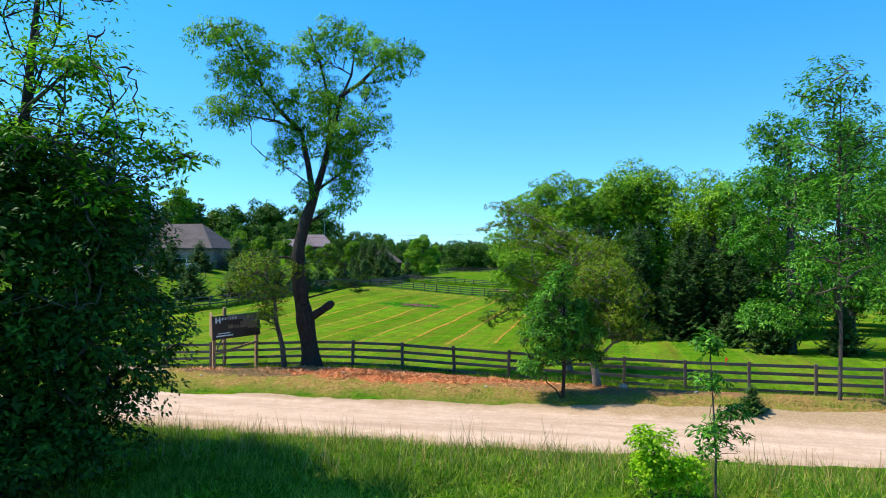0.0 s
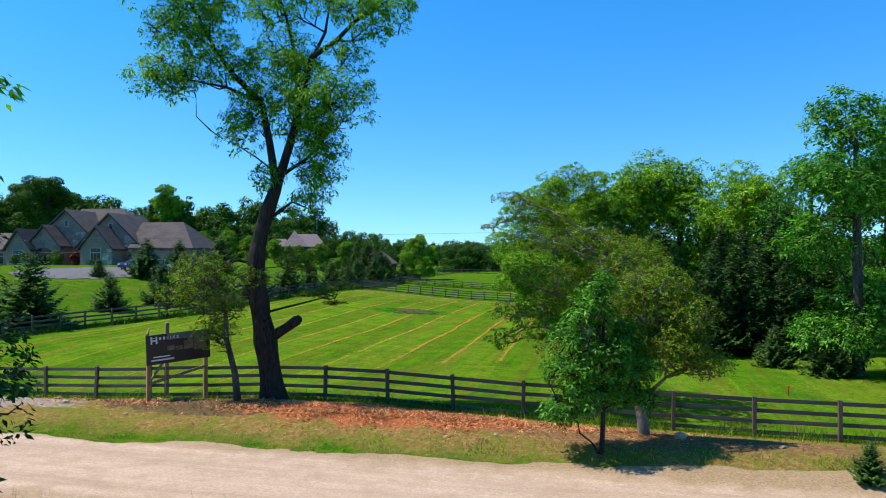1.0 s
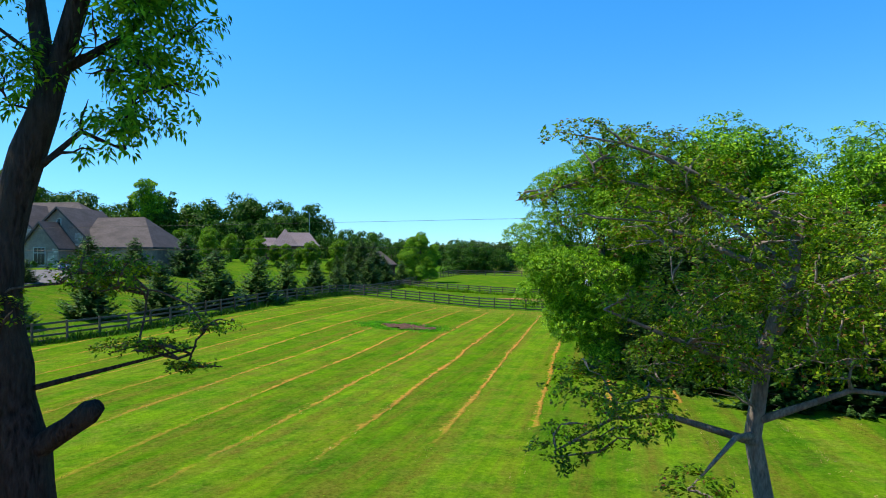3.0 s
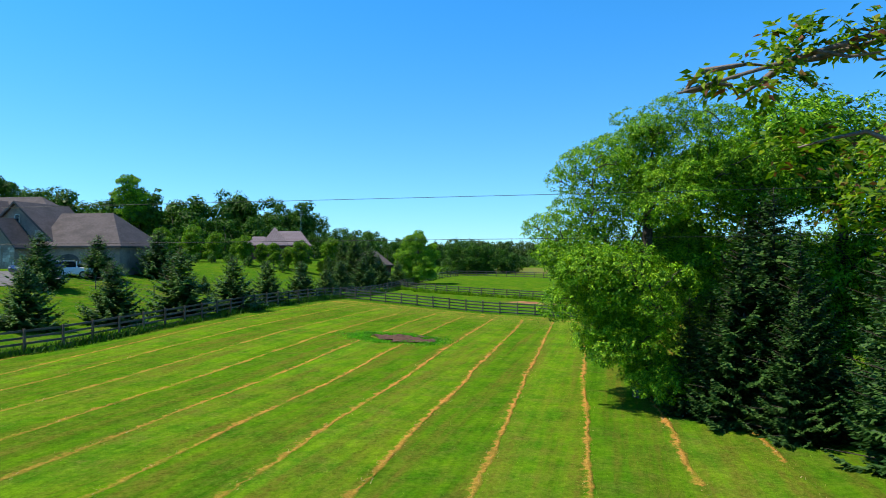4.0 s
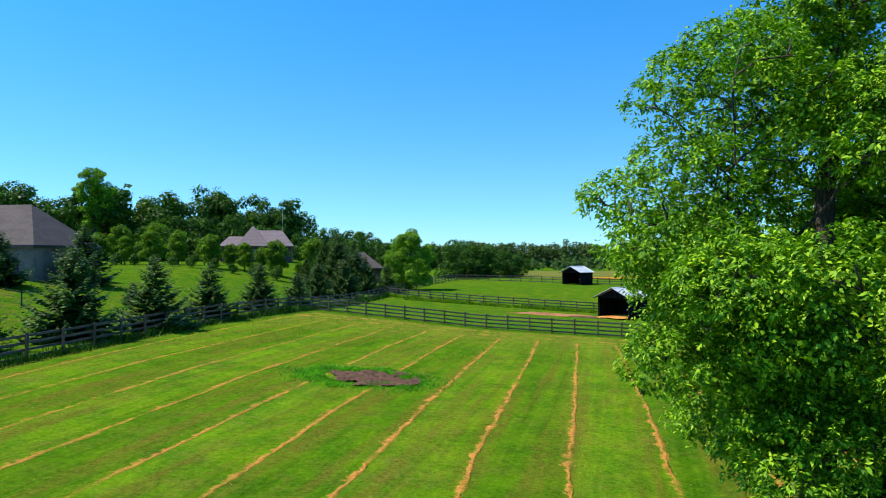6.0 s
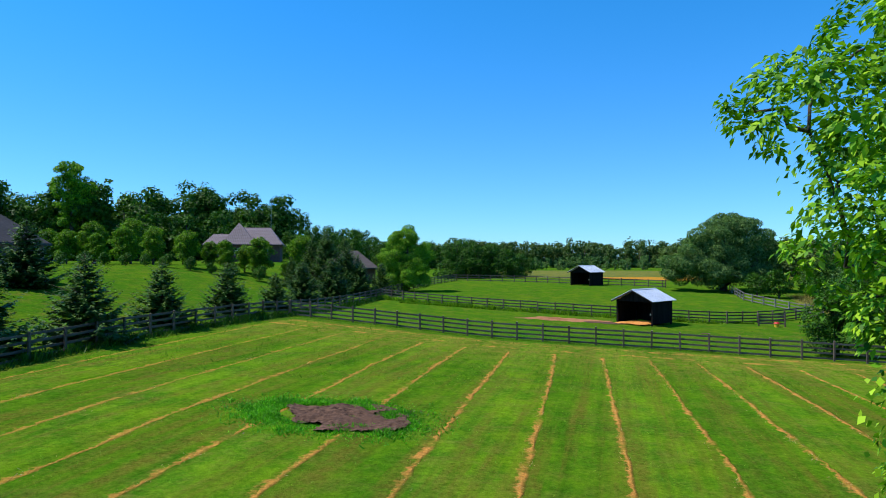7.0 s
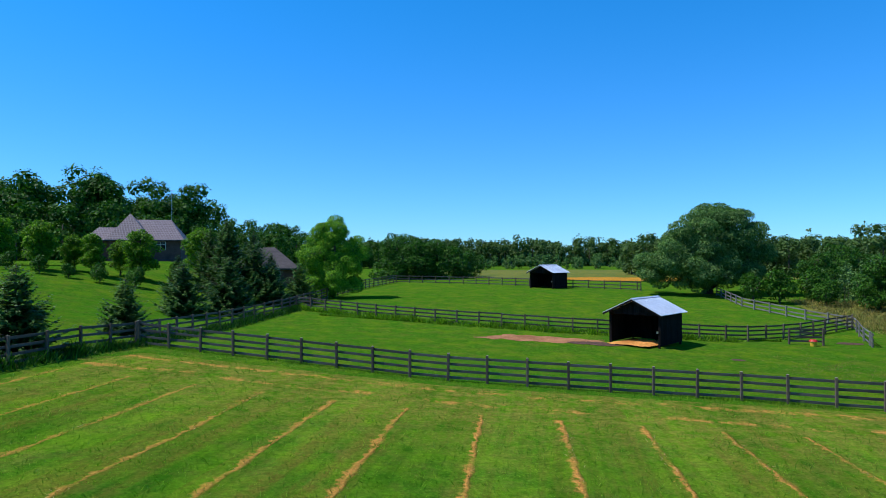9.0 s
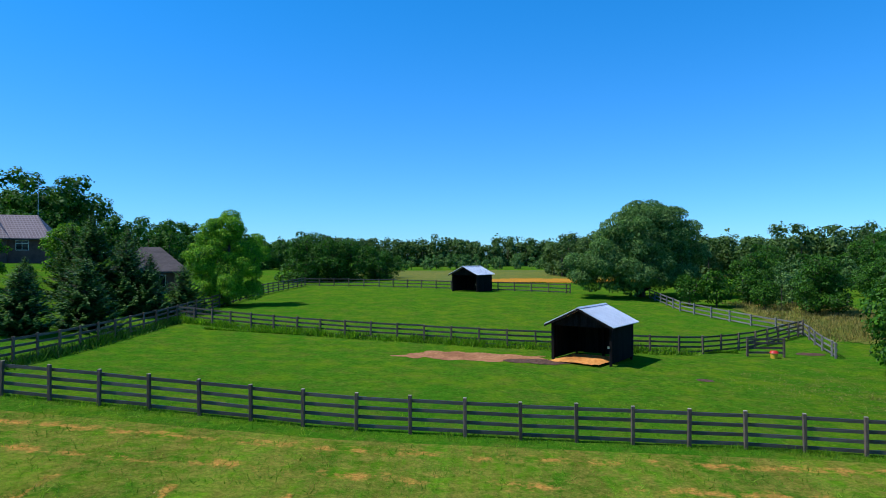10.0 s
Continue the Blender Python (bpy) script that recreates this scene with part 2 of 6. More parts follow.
    for u0, v0, ru, rv, stops in ((-14.0, -2.6, 5.0, 1.6, ((0.25, (0.16, 0.125, 0.10)), (0.5, (0.36, 0.28, 0.22)), (0.75, (0.62, 0.52, 0.44)))),
            (-6.8, -2.2, 4.6, 1.7, ((0.25, (0.035, 0.024, 0.014)), (0.5, (0.13, 0.085, 0.045)), (0.75, (0.36, 0.25, 0.14)))),
            (8.5, -2.6, 5.5, 1.7, ((0.25, (0.05, 0.03, 0.016)), (0.5, (0.24, 0.13, 0.06)), (0.75, (0.55, 0.34, 0.17)))),
            (0.6, -2.3, 5.0, 1.6, ((0.25, (0.08, 0.022, 0.012)), (0.5, (0.44, 0.13, 0.05)), (0.75, (0.86, 0.42, 0.20))))):
        e = maths(m, "ADD", maths(m, "POWER", maths(m, "ABSOLUTE", maths(m, "MULTIPLY_ADD", u, 1 / ru, -u0 / ru)), 2.0), maths(m, "POWER", maths(m, "ABSOLUTE", maths(m, "MULTIPLY_ADD", v, 1 / rv, -v0 / rv)), 2.0))
        e = maths(m, "ADD", e, maths(m, "MULTIPLY_ADD", wild, 4.0, -2.0))
        e = ramp(m, e, ((0.7, (0.95, 0.95, 0.95)), (1.0, (0, 0, 0))))
        col = mixed(m, e, col, ramp(m, chip, stops))
        chips = maths(m, "MAXIMUM", chips, e)
    links.new(col, b.inputs["Base Color"])
    b.inputs["Roughness"].default_value = 0.9
    b.inputs["Specular IOR Level"].default_value = 0.0
    bumped(m, b, maths(m, "ADD", maths(m, "ADD", fine, lines), maths(m, "MULTIPLY", chips, chip)), 0.9, 0.06)
    return m


def road_mat():
    """Packed gravel with worn wheel lanes along the road and looser, browner edges."""
    m, b, links = blank("gravel_road")
    pos = place_of(m)
    sep = m.node_tree.nodes.new("ShaderNodeSeparateXYZ")
    links.new(pos, sep.inputs[0])
    px, py = maths(m, "SUBTRACT", sep.outputs[0], OX), maths(m, "SUBTRACT", sep.outputs[1], OY)
    u = maths(m, "ADD", maths(m, "MULTIPLY", px, CA), maths(m, "MULTIPLY", py, SA))
    v = maths(m, "ADD", maths(m, "MULTIPLY", px, -SA), maths(m, "MULTIPLY", py, CA))
    flow = m.node_tree.nodes.new("ShaderNodeCombineXYZ")
    links.new(maths(m, "MULTIPLY", u, 0.10), flow.inputs[0])
    links.new(maths(m, "MULTIPLY", v, 1.3), flow.inputs[1])
    lane = noise_of(m, flow.outputs[0], 1.0, 4.0, 0.6)
    fine = noise_of(m, pos, 14.0, 5.0, 0.8)
    mid = noise_of(m, pos, 1.3, 5.0, 0.7)
    col = ramp(m, fine, ((0.25, (0.31, 0.21, 0.14)), (0.5, (0.47, 0.34, 0.24)), (0.75, (0.60, 0.46, 0.34))))
    col = mixed(m, 1.0, col, ramp(m, lane, ((0.32, (0.80, 0.77, 0.74)), (0.5, (1, 1, 1)), (0.7, (1.16, 1.16, 1.16)))), "MULTIPLY")
    col = mixed(m, ramp(m, mid, ((0.46, (0, 0, 0)), (0.66, (0.55, 0.55, 0.55)))), col, (0.35, 0.24, 0.15))
    off = maths(m, "ABSOLUTE", maths(m, "ADD", v, 8.3))
    edge = ramp(m, maths(m, "MULTIPLY_ADD", maths(m, "ADD", off, maths(m, "MULTIPLY", mid, 1.2)), 0.8, -1.9), ((0.2, (0, 0, 0)), (0.9, (0.8, 0.8, 0.8))))
    col = mixed(m, edge, col, ramp(m, fine, ((0.3, (0.17, 0.115, 0.05)), (0.7, (0.40, 0.28, 0.15)))))
    links.new(col, b.inputs["Base Color"])
    b.inputs["Roughness"].default_value, b.inputs["Specular IOR Level"].default_value = 0.95, 0.1
    bumped(m, b, fine, 0.6, 0.015)
    return m


M_GROUND = ground_mat()
M_ROAD = road_mat()
M_SOIL = rough_mat("bare_soil", (0.030, 0.016, 0.011), (0.20, 0.115, 0.075), 6.0, 0.95, 1.0, 0.12, stain=(0.10, 0.055, 0.036))
M_SAND = rough_mat("trampled_sand", (0.25, 0.10, 0.04), (0.50, 0.25, 0.11), 5.0, 0.95, 0.6, 0.04)
M_ASPHALT = rough_mat("driveway_asphalt", (0.10, 0.094, 0.092), (0.16, 0.15, 0.145), 8.0, 0.85, 0.3, 0.01)
M_FENCE = rough_mat("stained_fence_wood", (0.020, 0.018, 0.016), (0.10, 0.09, 0.078), 6.0, 0.55, 0.6, 0.006, stain=(0.055, 0.053, 0.052), each=0.35, stretch=(0.4, 4, 4))
M_WEATHER = rough_mat("weathered_fence_board", (0.030, 0.029, 0.026), (0.125, 0.115, 0.10), 6.0, 0.55, 0.6, 0.006, stain=(0.09, 0.085, 0.075), each=0.4, stretch=(0.4, 4, 4))
M_POST = rough_mat("weathered_post_wood", (0.04, 0.03, 0.022), (0.20, 0.15, 0.105), 7.0, 0.8, 0.8, 0.01, stain=(0.05, 0.045, 0.03), each=0.4, stretch=(4, 4, 0.5))
M_SAWN = rough_mat("sawn_end_grain", (0.30, 0.25, 0.18), (0.50, 0.43, 0.33), 30.0, 0.85, 0.4, 0.003)
M_GREYFENCE = rough_mat("silver_fence_wood", (0.12, 0.112, 0.10), (0.30, 0.28, 0.25), 6.0, 0.8, 0.5, 0.006, each=0.3, stretch=(0.4, 4, 4))
M_BARK = rough_mat("dark_bark", (0.012, 0.009, 0.008), (0.062, 0.050, 0.042), 5.0, 0.95, 1.0, 0.12, stain=(0.05, 0.045, 0.035), stretch=(3.2, 3.2, 0.7))
M_BARK2 = rough_mat("grey_bark", (0.04, 0.033, 0.025), (0.15, 0.125, 0.10), 8.0, 0.95, 1.0, 0.05, stretch=(3, 3, 0.7))
M_HAWBARK = rough_mat("silver_brown_bark", (0.10, 0.08, 0.065), (0.30, 0.25, 0.20), 9.0, 0.9, 0.8, 0.02, stretch=(3, 3, 0.8))
L_LOCUST = leaf_mat("locust_leaves", (0.035, 0.13, 0.006), (0.10, 0.28, 0.012), (0.24, 0.46, 0.022), 0.42)
L_DARK = leaf_mat("shade_leaves", (0.013, 0.050, 0.004), (0.032, 0.105, 0.007), (0.075, 0.19, 0.012), 0.2)
L_HAW = leaf_mat("hawthorn_leaves", (0.028, 0.080, 0.006), (0.092, 0.190, 0.009), (0.29, 0.40, 0.014), 0.35, dry=(0.17, 0.06, 0.030))
L_ASH = leaf_mat("ash_leaves", (0.020, 0.095, 0.010), (0.055, 0.20, 0.018), (0.15, 0.37, 0.034), 0.3)
L_MAPLE = leaf_mat("maple_leaves", (0.034, 0.125, 0.006), (0.115, 0.30, 0.010), (0.33, 0.54, 0.020), 0.18)
# near-black green: the shade on the roadside tree is put into this colour
L_SHADE = leaf_mat("shade_darkened_leaves", (0.010, 0.036, 0.004), (0.024, 0.078, 0.006), (0.060, 0.15, 0.012), 0.12)
L_WOOD = leaf_mat("woodland_leaves", (0.014, 0.055, 0.005), (0.034, 0.105, 0.008), (0.085, 0.19, 0.014), 0.22)
# paler, greyer green: the haze of distance is put into the leaf colour
L_HAZED = leaf_mat("hazed_leaves", (0.042, 0.090, 0.020), (0.072, 0.13, 0.030), (0.11, 0.175, 0.042), 0.2)
L_YELLOW = leaf_mat("bright_leaves", (0.040, 0.12, 0.006), (0.095, 0.21, 0.009), (0.21, 0.35, 0.015), 0.35)
L_WILLOW = leaf_mat("willow_leaves", (0.042, 0.105, 0.026), (0.086, 0.18, 0.042), (0.19, 0.30, 0.085), 0.25)
L_SPRUCE = leaf_mat("spruce_needles", (0.020, 0.065, 0.012), (0.052, 0.128, 0.026), (0.13, 0.22, 0.052), 0.18)
L_FIR = leaf_mat("dark_spruce_needles", (0.011, 0.040, 0.008), (0.028, 0.082, 0.016), (0.075, 0.155, 0.034), 0.12)
L_PINE = leaf_mat("pine_needles", (0.024, 0.070, 0.012), (0.055, 0.125, 0.022), (0.11, 0.20, 0.040), 0.15)
L_BANK = leaf_mat("bank_grass", (0.055, 0.125, 0.012), (0.155, 0.25, 0.028), (0.38, 0.43, 0.085), 0.4)
L_GRASS = leaf_mat("grass_blades", (0.05, 0.14, 0.005), (0.11, 0.24, 0.009), (0.23, 0.36, 0.016), 0.4)
L_CHIP = leaf_mat("wood_chip", (0.26, 0.075, 0.03), (0.55, 0.20, 0.075), (0.82, 0.42, 0.20), 0.05)
L_CLOD = leaf_mat("dry_clods", (0.05, 0.03, 0.02), (0.13, 0.08, 0.05), (0.30, 0.21, 0.13), 0.0)
L_LIME = leaf_mat("lime_leaves", (0.12, 0.26, 0.006), (0.24, 0.44, 0.012), (0.42, 0.62, 0.02), 0.5)
L_LUSH = leaf_mat("lush_weed_leaves", (0.045, 0.19, 0.008), (0.09, 0.34, 0.014), (0.19, 0.48, 0.025), 0.4)
L_STRAW = leaf_mat("straw", (0.24, 0.15, 0.05), (0.40, 0.27, 0.11), (0.58, 0.42, 0.2), 0.2)


# ---- mesh helpers ----
def part(name, bm, mat, parent=None, label="", at=None):
    me = bpy.data.meshes.new(name)
    bm.to_mesh(me)
    bm.free()
    me.materials.append(mat)
    ob = new(name, me)
    if parent:
        ob.parent = parent
    if at:
        ob.matrix_basis = at
    return tagged(ob, label)


def thing(name, label, category, at=None, group="", kind=""):
    ob = new(name)
    ob.empty_display_size = 0.2
    if at:
        ob.matrix_basis = at
    return tagged(ob, label, category, group, kind)


def box(bm, x0, x1, y0, y1, z0, z1, m=None):
    vs = [bm.verts.new((m @ Vector(p)) if m else p) for p in ((x0, y0, z0), (x1, y0, z0), (x1, y1, z0), (x0, y1, z0), (x0, y0, z1), (x1, y0, z1), (x1, y1, z1), (x0, y1, z1))]
    for f in ((0, 3, 2, 1), (4, 5, 6, 7), (0, 1, 5, 4), (1, 2, 6, 5), (2, 3, 7, 6), (3, 0, 4, 7)):
        bm.faces.new([vs[i] for i in f])


def bevelled(bm, width):
    bmesh.ops.bevel(bm, geom=bm.edges[:], offset=width, segments=1, affect="EDGES")
    return bm


def prism(bm, outline, y0, y1, m=None):
    """An outline in x and z, drawn out along y."""
    a = [bm.verts.new((m @ Vector((x, y0, z))) if m else (x, y0, z)) for x, z in outline]
    b = [bm.verts.new((m @ Vector((x, y1, z))) if m else (x, y1, z)) for x, z in outline]
    bm.faces.new(a)
    bm.faces.new(b[::-1])
    for i in range(len(a)):
        j = (i + 1) % len(a)
        bm.faces.new((a[j], a[i], b[i], b[j]))
    bmesh.ops.recalc_face_normals(bm, faces=bm.faces[:])


def quads(name, corners, mat, parent=None, label=""):
    """Many loose four-cornered faces, corners (n, 4, 3), as one mesh."""
    n = len(corners)
    me = bpy.data.meshes.new(name)
    me.vertices.add(4 * n)
    me.vertices.foreach_set("co", np.ascontiguousarray(corners, dtype=np.float32).ravel())
    me.loops.add(4 * n)
    me.loops.foreach_set("vertex_index", np.arange(4 * n, dtype=np.int32))
    me.polygons.add(n)
    me.polygons.foreach_set("loop_start", np.arange(0, 4 * n, 4, dtype=np.int32))
    me.update(calc_edges=True)
    me.materials.append(mat)
    ob = new(name, me)
    if parent:
        ob.parent = parent
    return tagged(ob, label)


def unit(a):
    return a / np.maximum(1e-9, np.linalg.norm(a, axis=1, keepdims=True))


def leaves(rng, at, size, wide=0.5, up=0.6, along=None):
    """Corners of leaves at the given points, lying roughly level where up is large."""
    n = len(at)
    d = unit(rng.normal(size=(n, 3)) * (1, 1, 0.6) + (0 if along is None else along))
    nor = rng.normal(size=(n, 3)) * 0.6
    nor[:, 2] += up
    side = unit(np.cross(d, nor))
    nor = np.cross(side, d)
    ln = (size * rng.uniform(0.65, 1.3, n))[:, None]
    mid = at + d * ln * 0.45 - nor * ln * 0.10
    return np.stack([at, mid + side * ln * wide * 0.5, at + d * ln, mid - side * ln * wide * 0.5], 1)


def laid(at, d, nor, ln, wide):
    """Corners of leaves from base points, their ways and the way that each one faces."""
    side = unit(np.cross(d, nor))
    nor = np.cross(side, d)
    ln = ln[:, None]
    mid = at + d * ln * 0.42 + nor * ln * 0.07
    return np.stack([at, mid + side * ln * wide * 0.5, at + d * ln - nor * ln * 0.06, mid - side * ln * wide * 0.5], 1)


def sprays(rng, at, axis, per, spread, leaf, wide, droop):
    """Rosettes of leaves round twig ends: each leaf spreads out from the twig's axis, and its tip droops."""
    n = len(at) * per
    a, p = np.repeat(axis, per, 0), np.repeat(at, per, 0)
    r = unit(np.cross(a, rng.normal(size=(n, 3))))
    d = unit(r + a * rng.uniform(-0.2, 0.55, (n, 1)) + (0, 0, -droop))
    start = p + r * spread * rng.uniform(0.0, 0.7, (n, 1)) + a * spread * rng.normal(size=(n, 1)) * 0.35
    return laid(start, d, a + rng.normal(size=(n, 3)) * 0.38, leaf * rng.uniform(0.6, 1.25, n), wide)


def on_shell(rng, lobes, n, depth=0.3, low=0.5):
    """Points on the outside of a crown's masses, fewer on their undersides, and the way out of the mass at each."""
    lobes = np.array(lobes)
    w = lobes[:, 3] * lobes[:, 4] + lobes[:, 3] * lobes[:, 5]
    k = rng.choice(len(lobes), int(n * 1.35), p=w / w.sum())
    d = unit(rng.normal(size=(len(k), 3)))
    keep = np.nonzero(rng.uniform(size=len(k)) < np.where(d[:, 2] > -0.15, 1.0, low))[0][:n]
    k, d = k[keep], d[keep]
    r = lobes[k, 3:6]
    at = lobes[k, :3] + d * r * (1 - depth * rng.uniform(0, 1, (len(k), 1)) ** 1.5)
    return at, unit(d / r)


def shell_leaves(rng, lobes, n, leaf, wide=0.6, depth=0.3, droop=0.3, low=0.5, loose=0.5):
    """Single leaves over a crown's masses, each facing outwards and up."""
    at, out = on_shell(rng, lobes, n, depth, low)
    nor = unit(out * 0.75 + (0, 0, 0.45) + rng.normal(size=at.shape) * loose)
    d = unit(np.cross(nor, rng.normal(size=at.shape)) + out * 0.3 + (0, 0, -droop))
    return laid(at, d, nor, leaf * rng.uniform(0.6, 1.3, len(at)), wide)


class Wood:
    """Collects tapered tubes for a trunk and its limbs."""

    def __init__(self):
        self.v, self.f, self.axis = [], [], []

    def tube(self, pts, radii, sides=6):
        base = len(self.v)
        pts = [Vector(p) for p in pts]
        for i, (p, r) in enumerate(zip(pts, radii)):
            d = (pts[min(i + 1, len(pts) - 1)] - pts[max(i - 1, 0)]).normalized()
            a = d.cross(Vector((0.3, 1, 0.1))).normalized()
            b = d.cross(a)
            for k in range(sides):
                w = 2 * math.pi * k / sides
                self.v.append(p + (a * math.cos(w) + b * math.sin(w)) * r)
            self.axis.append((p, r))
        for i in range(len(pts) - 1):
            for k in range(sides):
                j = (k + 1) % sides
                self.f.append((base + i * sides + k, base + i * sides + j, base + (i + 1) * sides + j, base + (i + 1) * sides + k))
        self.f.append(tuple(base + (len(pts) - 1) * sides + k for k in range(sides)))

    def near(self, p, low=0.0):
        best, dist = None, 1e9
        for q, r in self.axis:
            d = (q - p).length + (1.5 if q.z > p.z + low else 0)
            if d < dist:
                best, dist = (q, r), d
        return best

    def mesh(self, name, mat, parent, label=""):
        me = bpy.data.meshes.new(name)
        me.from_pydata(self.v, [], self.f)
        me.materials.append(mat)
        for p in me.polygons:
            p.use_smooth = True
        ob = new(name, me)
        ob.parent = parent
        return tagged(ob, label)


def bent(rng, a, b, n, wob):
    """Points on a crooked way from a to b that first rises, then spreads."""
    a, b = Vector(a), Vector(b)
    out = []
    for i in range(n + 1):
        t = i / n
        p = a.lerp(b, t)
        p.z += (b - a).length * 0.10 * math.sin(math.pi * t)
        if 0 < i < n:
            p += Vector(rng.normal(size=3)) * wob * (b - a).length
        out.append(p)
    return out


def in_lobe(rng, lobe, n, inner=0.55):
    c, r = np.array(lobe[:3]), np.array(lobe[3:6])
    d = unit(rng.normal(size=(n, 3)))
    return c + d * r * (inner + (1 - inner) * rng.uniform(0, 1, (n, 1)) ** 0.6)


def lumpy(lobes, n, size, seed):
    """Breaks large crown masses into many smaller heads of foliage on their surface."""
    rng = np.random.default_rng(seed)
    out = []
    for lobe in lobes:
        c, r = np.array(lobe[:3]), np.array(lobe[3:6])
        d = unit(rng.normal(size=(n, 3)) + (0, 0, 0.15))
        for k in range(n):
            s = size * rng.uniform(0.65, 1.25)
            p = c + d[k] * np.maximum(0.1, r - s * 0.6)
            out.append((p[0], p[1], p[2], s, s, s * 0.62))
        out.append((*c, *(r * 0.6)))
    return out


def cores(rng, lobes, share, size=0.12, count=420):
    """Broad inner leaves inside each mass of a crown, which close it against the light."""
    out = []
    for lobe in lobes:
        inner = (*lobe[:3], *(q * share for q in lobe[3:6]))
        out.append(shell_leaves(rng, [inner], count, max(lobe[3:6]) * share * size, 0.8, 0.5, 0.4, 1.0, 0.35))
    return np.concatenate(out)


def broadleaf(name, label, category, at, trunk, limbs, lobes, clumps, per, clump, leaf, leaf_material, seed, bark=None, wide=0.5, up=0.6, twig=0.018, sides=8, inner=0.5, group="", hang=0.0, core=None, style="loose", fill=0.0, lift=0.7):
    """trunk, limbs: rows of x, y, z, radius; lobes: x, y, z and three radii of the crown's masses."""
    rng = np.random.default_rng(seed)
    root = thing(name, label, category, at, group)
    w = Wood()
    w.tube([p[:3] for p in trunk], [p[3] for p in trunk], sides + 2)
    for limb in limbs:
        w.tube([p[:3] for p in limb], [p[3] for p in limb], sides)
    area = np.array([l[3] * l[5] + l[4] * l[5] for l in lobes])
    counts = np.maximum(1, (clumps * area / area.sum()).astype(int))
    centres = []
    if not limbs:
        for lobe in lobes:
            end = Vector(lobe[:3])
            q, r = w.near(end - Vector((0, 0, lobe[5] * 0.8)))
            pts = bent(rng, q, end, 5, 0.05)
            w.tube(pts, [max(twig, r * 0.45 * (1 - 0.75 * i / 5)) for i in range(6)], sides)
    made = 0
    every = max(1, clumps // 4 // 240)
    for lobe, n in zip(lobes, counts):
        ends = in_lobe(rng, lobe, max(1, n // 4), inner)
        for e in ends:
            q, r = w.near(Vector(e))
            start = Vector(e).lerp(q, min(1.0, 1.6 * max(lobe[3:6]) / max(0.01, (Vector(e) - q).length)))
            pts = bent(rng, start, Vector(e), 4, 0.05)
            for t, p in zip((0.4, 0.6, 0.8, 1.0), pts[1:]):
                centres.append(np.array(p) + rng.normal(size=3) * clump * 0.5)
            made += 1
            if made % every == 0 and 0.15 < (q - Vector(e)).length < 2.4:
                w.tube([q, *pts[1:]] if (q - start).length > 0.05 else pts, [min(r, twig * 2.2), twig * 1.5, twig, twig * 0.7, twig * 0.4], 4)
    w.mesh("trunk", bark or M_BARK2, root)
    if style == "spray":
        at_, out = on_shell(rng, lobes, clumps, 1 - inner)
        faces = sprays(rng, at_, unit(out * (1.15 - lift) + (0, 0, lift) + rng.normal(size=at_.shape) * 0.25), per, clump, leaf, wide, hang)
        if fill:
            faces = np.concatenate([faces, shell_leaves(rng, [(*l[:3], *(0.8 * q for q in l[3:6])) for l in lobes], int(len(faces) * fill), leaf * 1.6, wide, 0.35)])
        if core:
            faces = np.concatenate([faces, cores(rng, *core)])
        quads("crown", faces, leaf_material, root)
        return root
    if style == "shell":
        faces = shell_leaves(rng, lobes, clumps * per, leaf, wide, 1 - inner, hang)
        if core:
            faces = np.concatenate([faces, cores(rng, *core)])
        quads("crown", faces, leaf_material, root)
        return root
    centres = np.array(centres)
    n = len(centres) * per
    off = rng.normal(size=(n, 3)) * (clump, clump, clump * 0.6)
    where = np.repeat(centres, per, 0) + off
    along = np.repeat(unit(rng.normal(size=(len(centres), 3))), per, 0) * 0.6 + (0, 0, -hang)
    faces = leaves(rng, where, leaf, wide, up, along)
    if core:
        faces = np.concatenate([faces, cores(rng, *core)])
    quads("crown", faces, leaf_material, root)
    return root


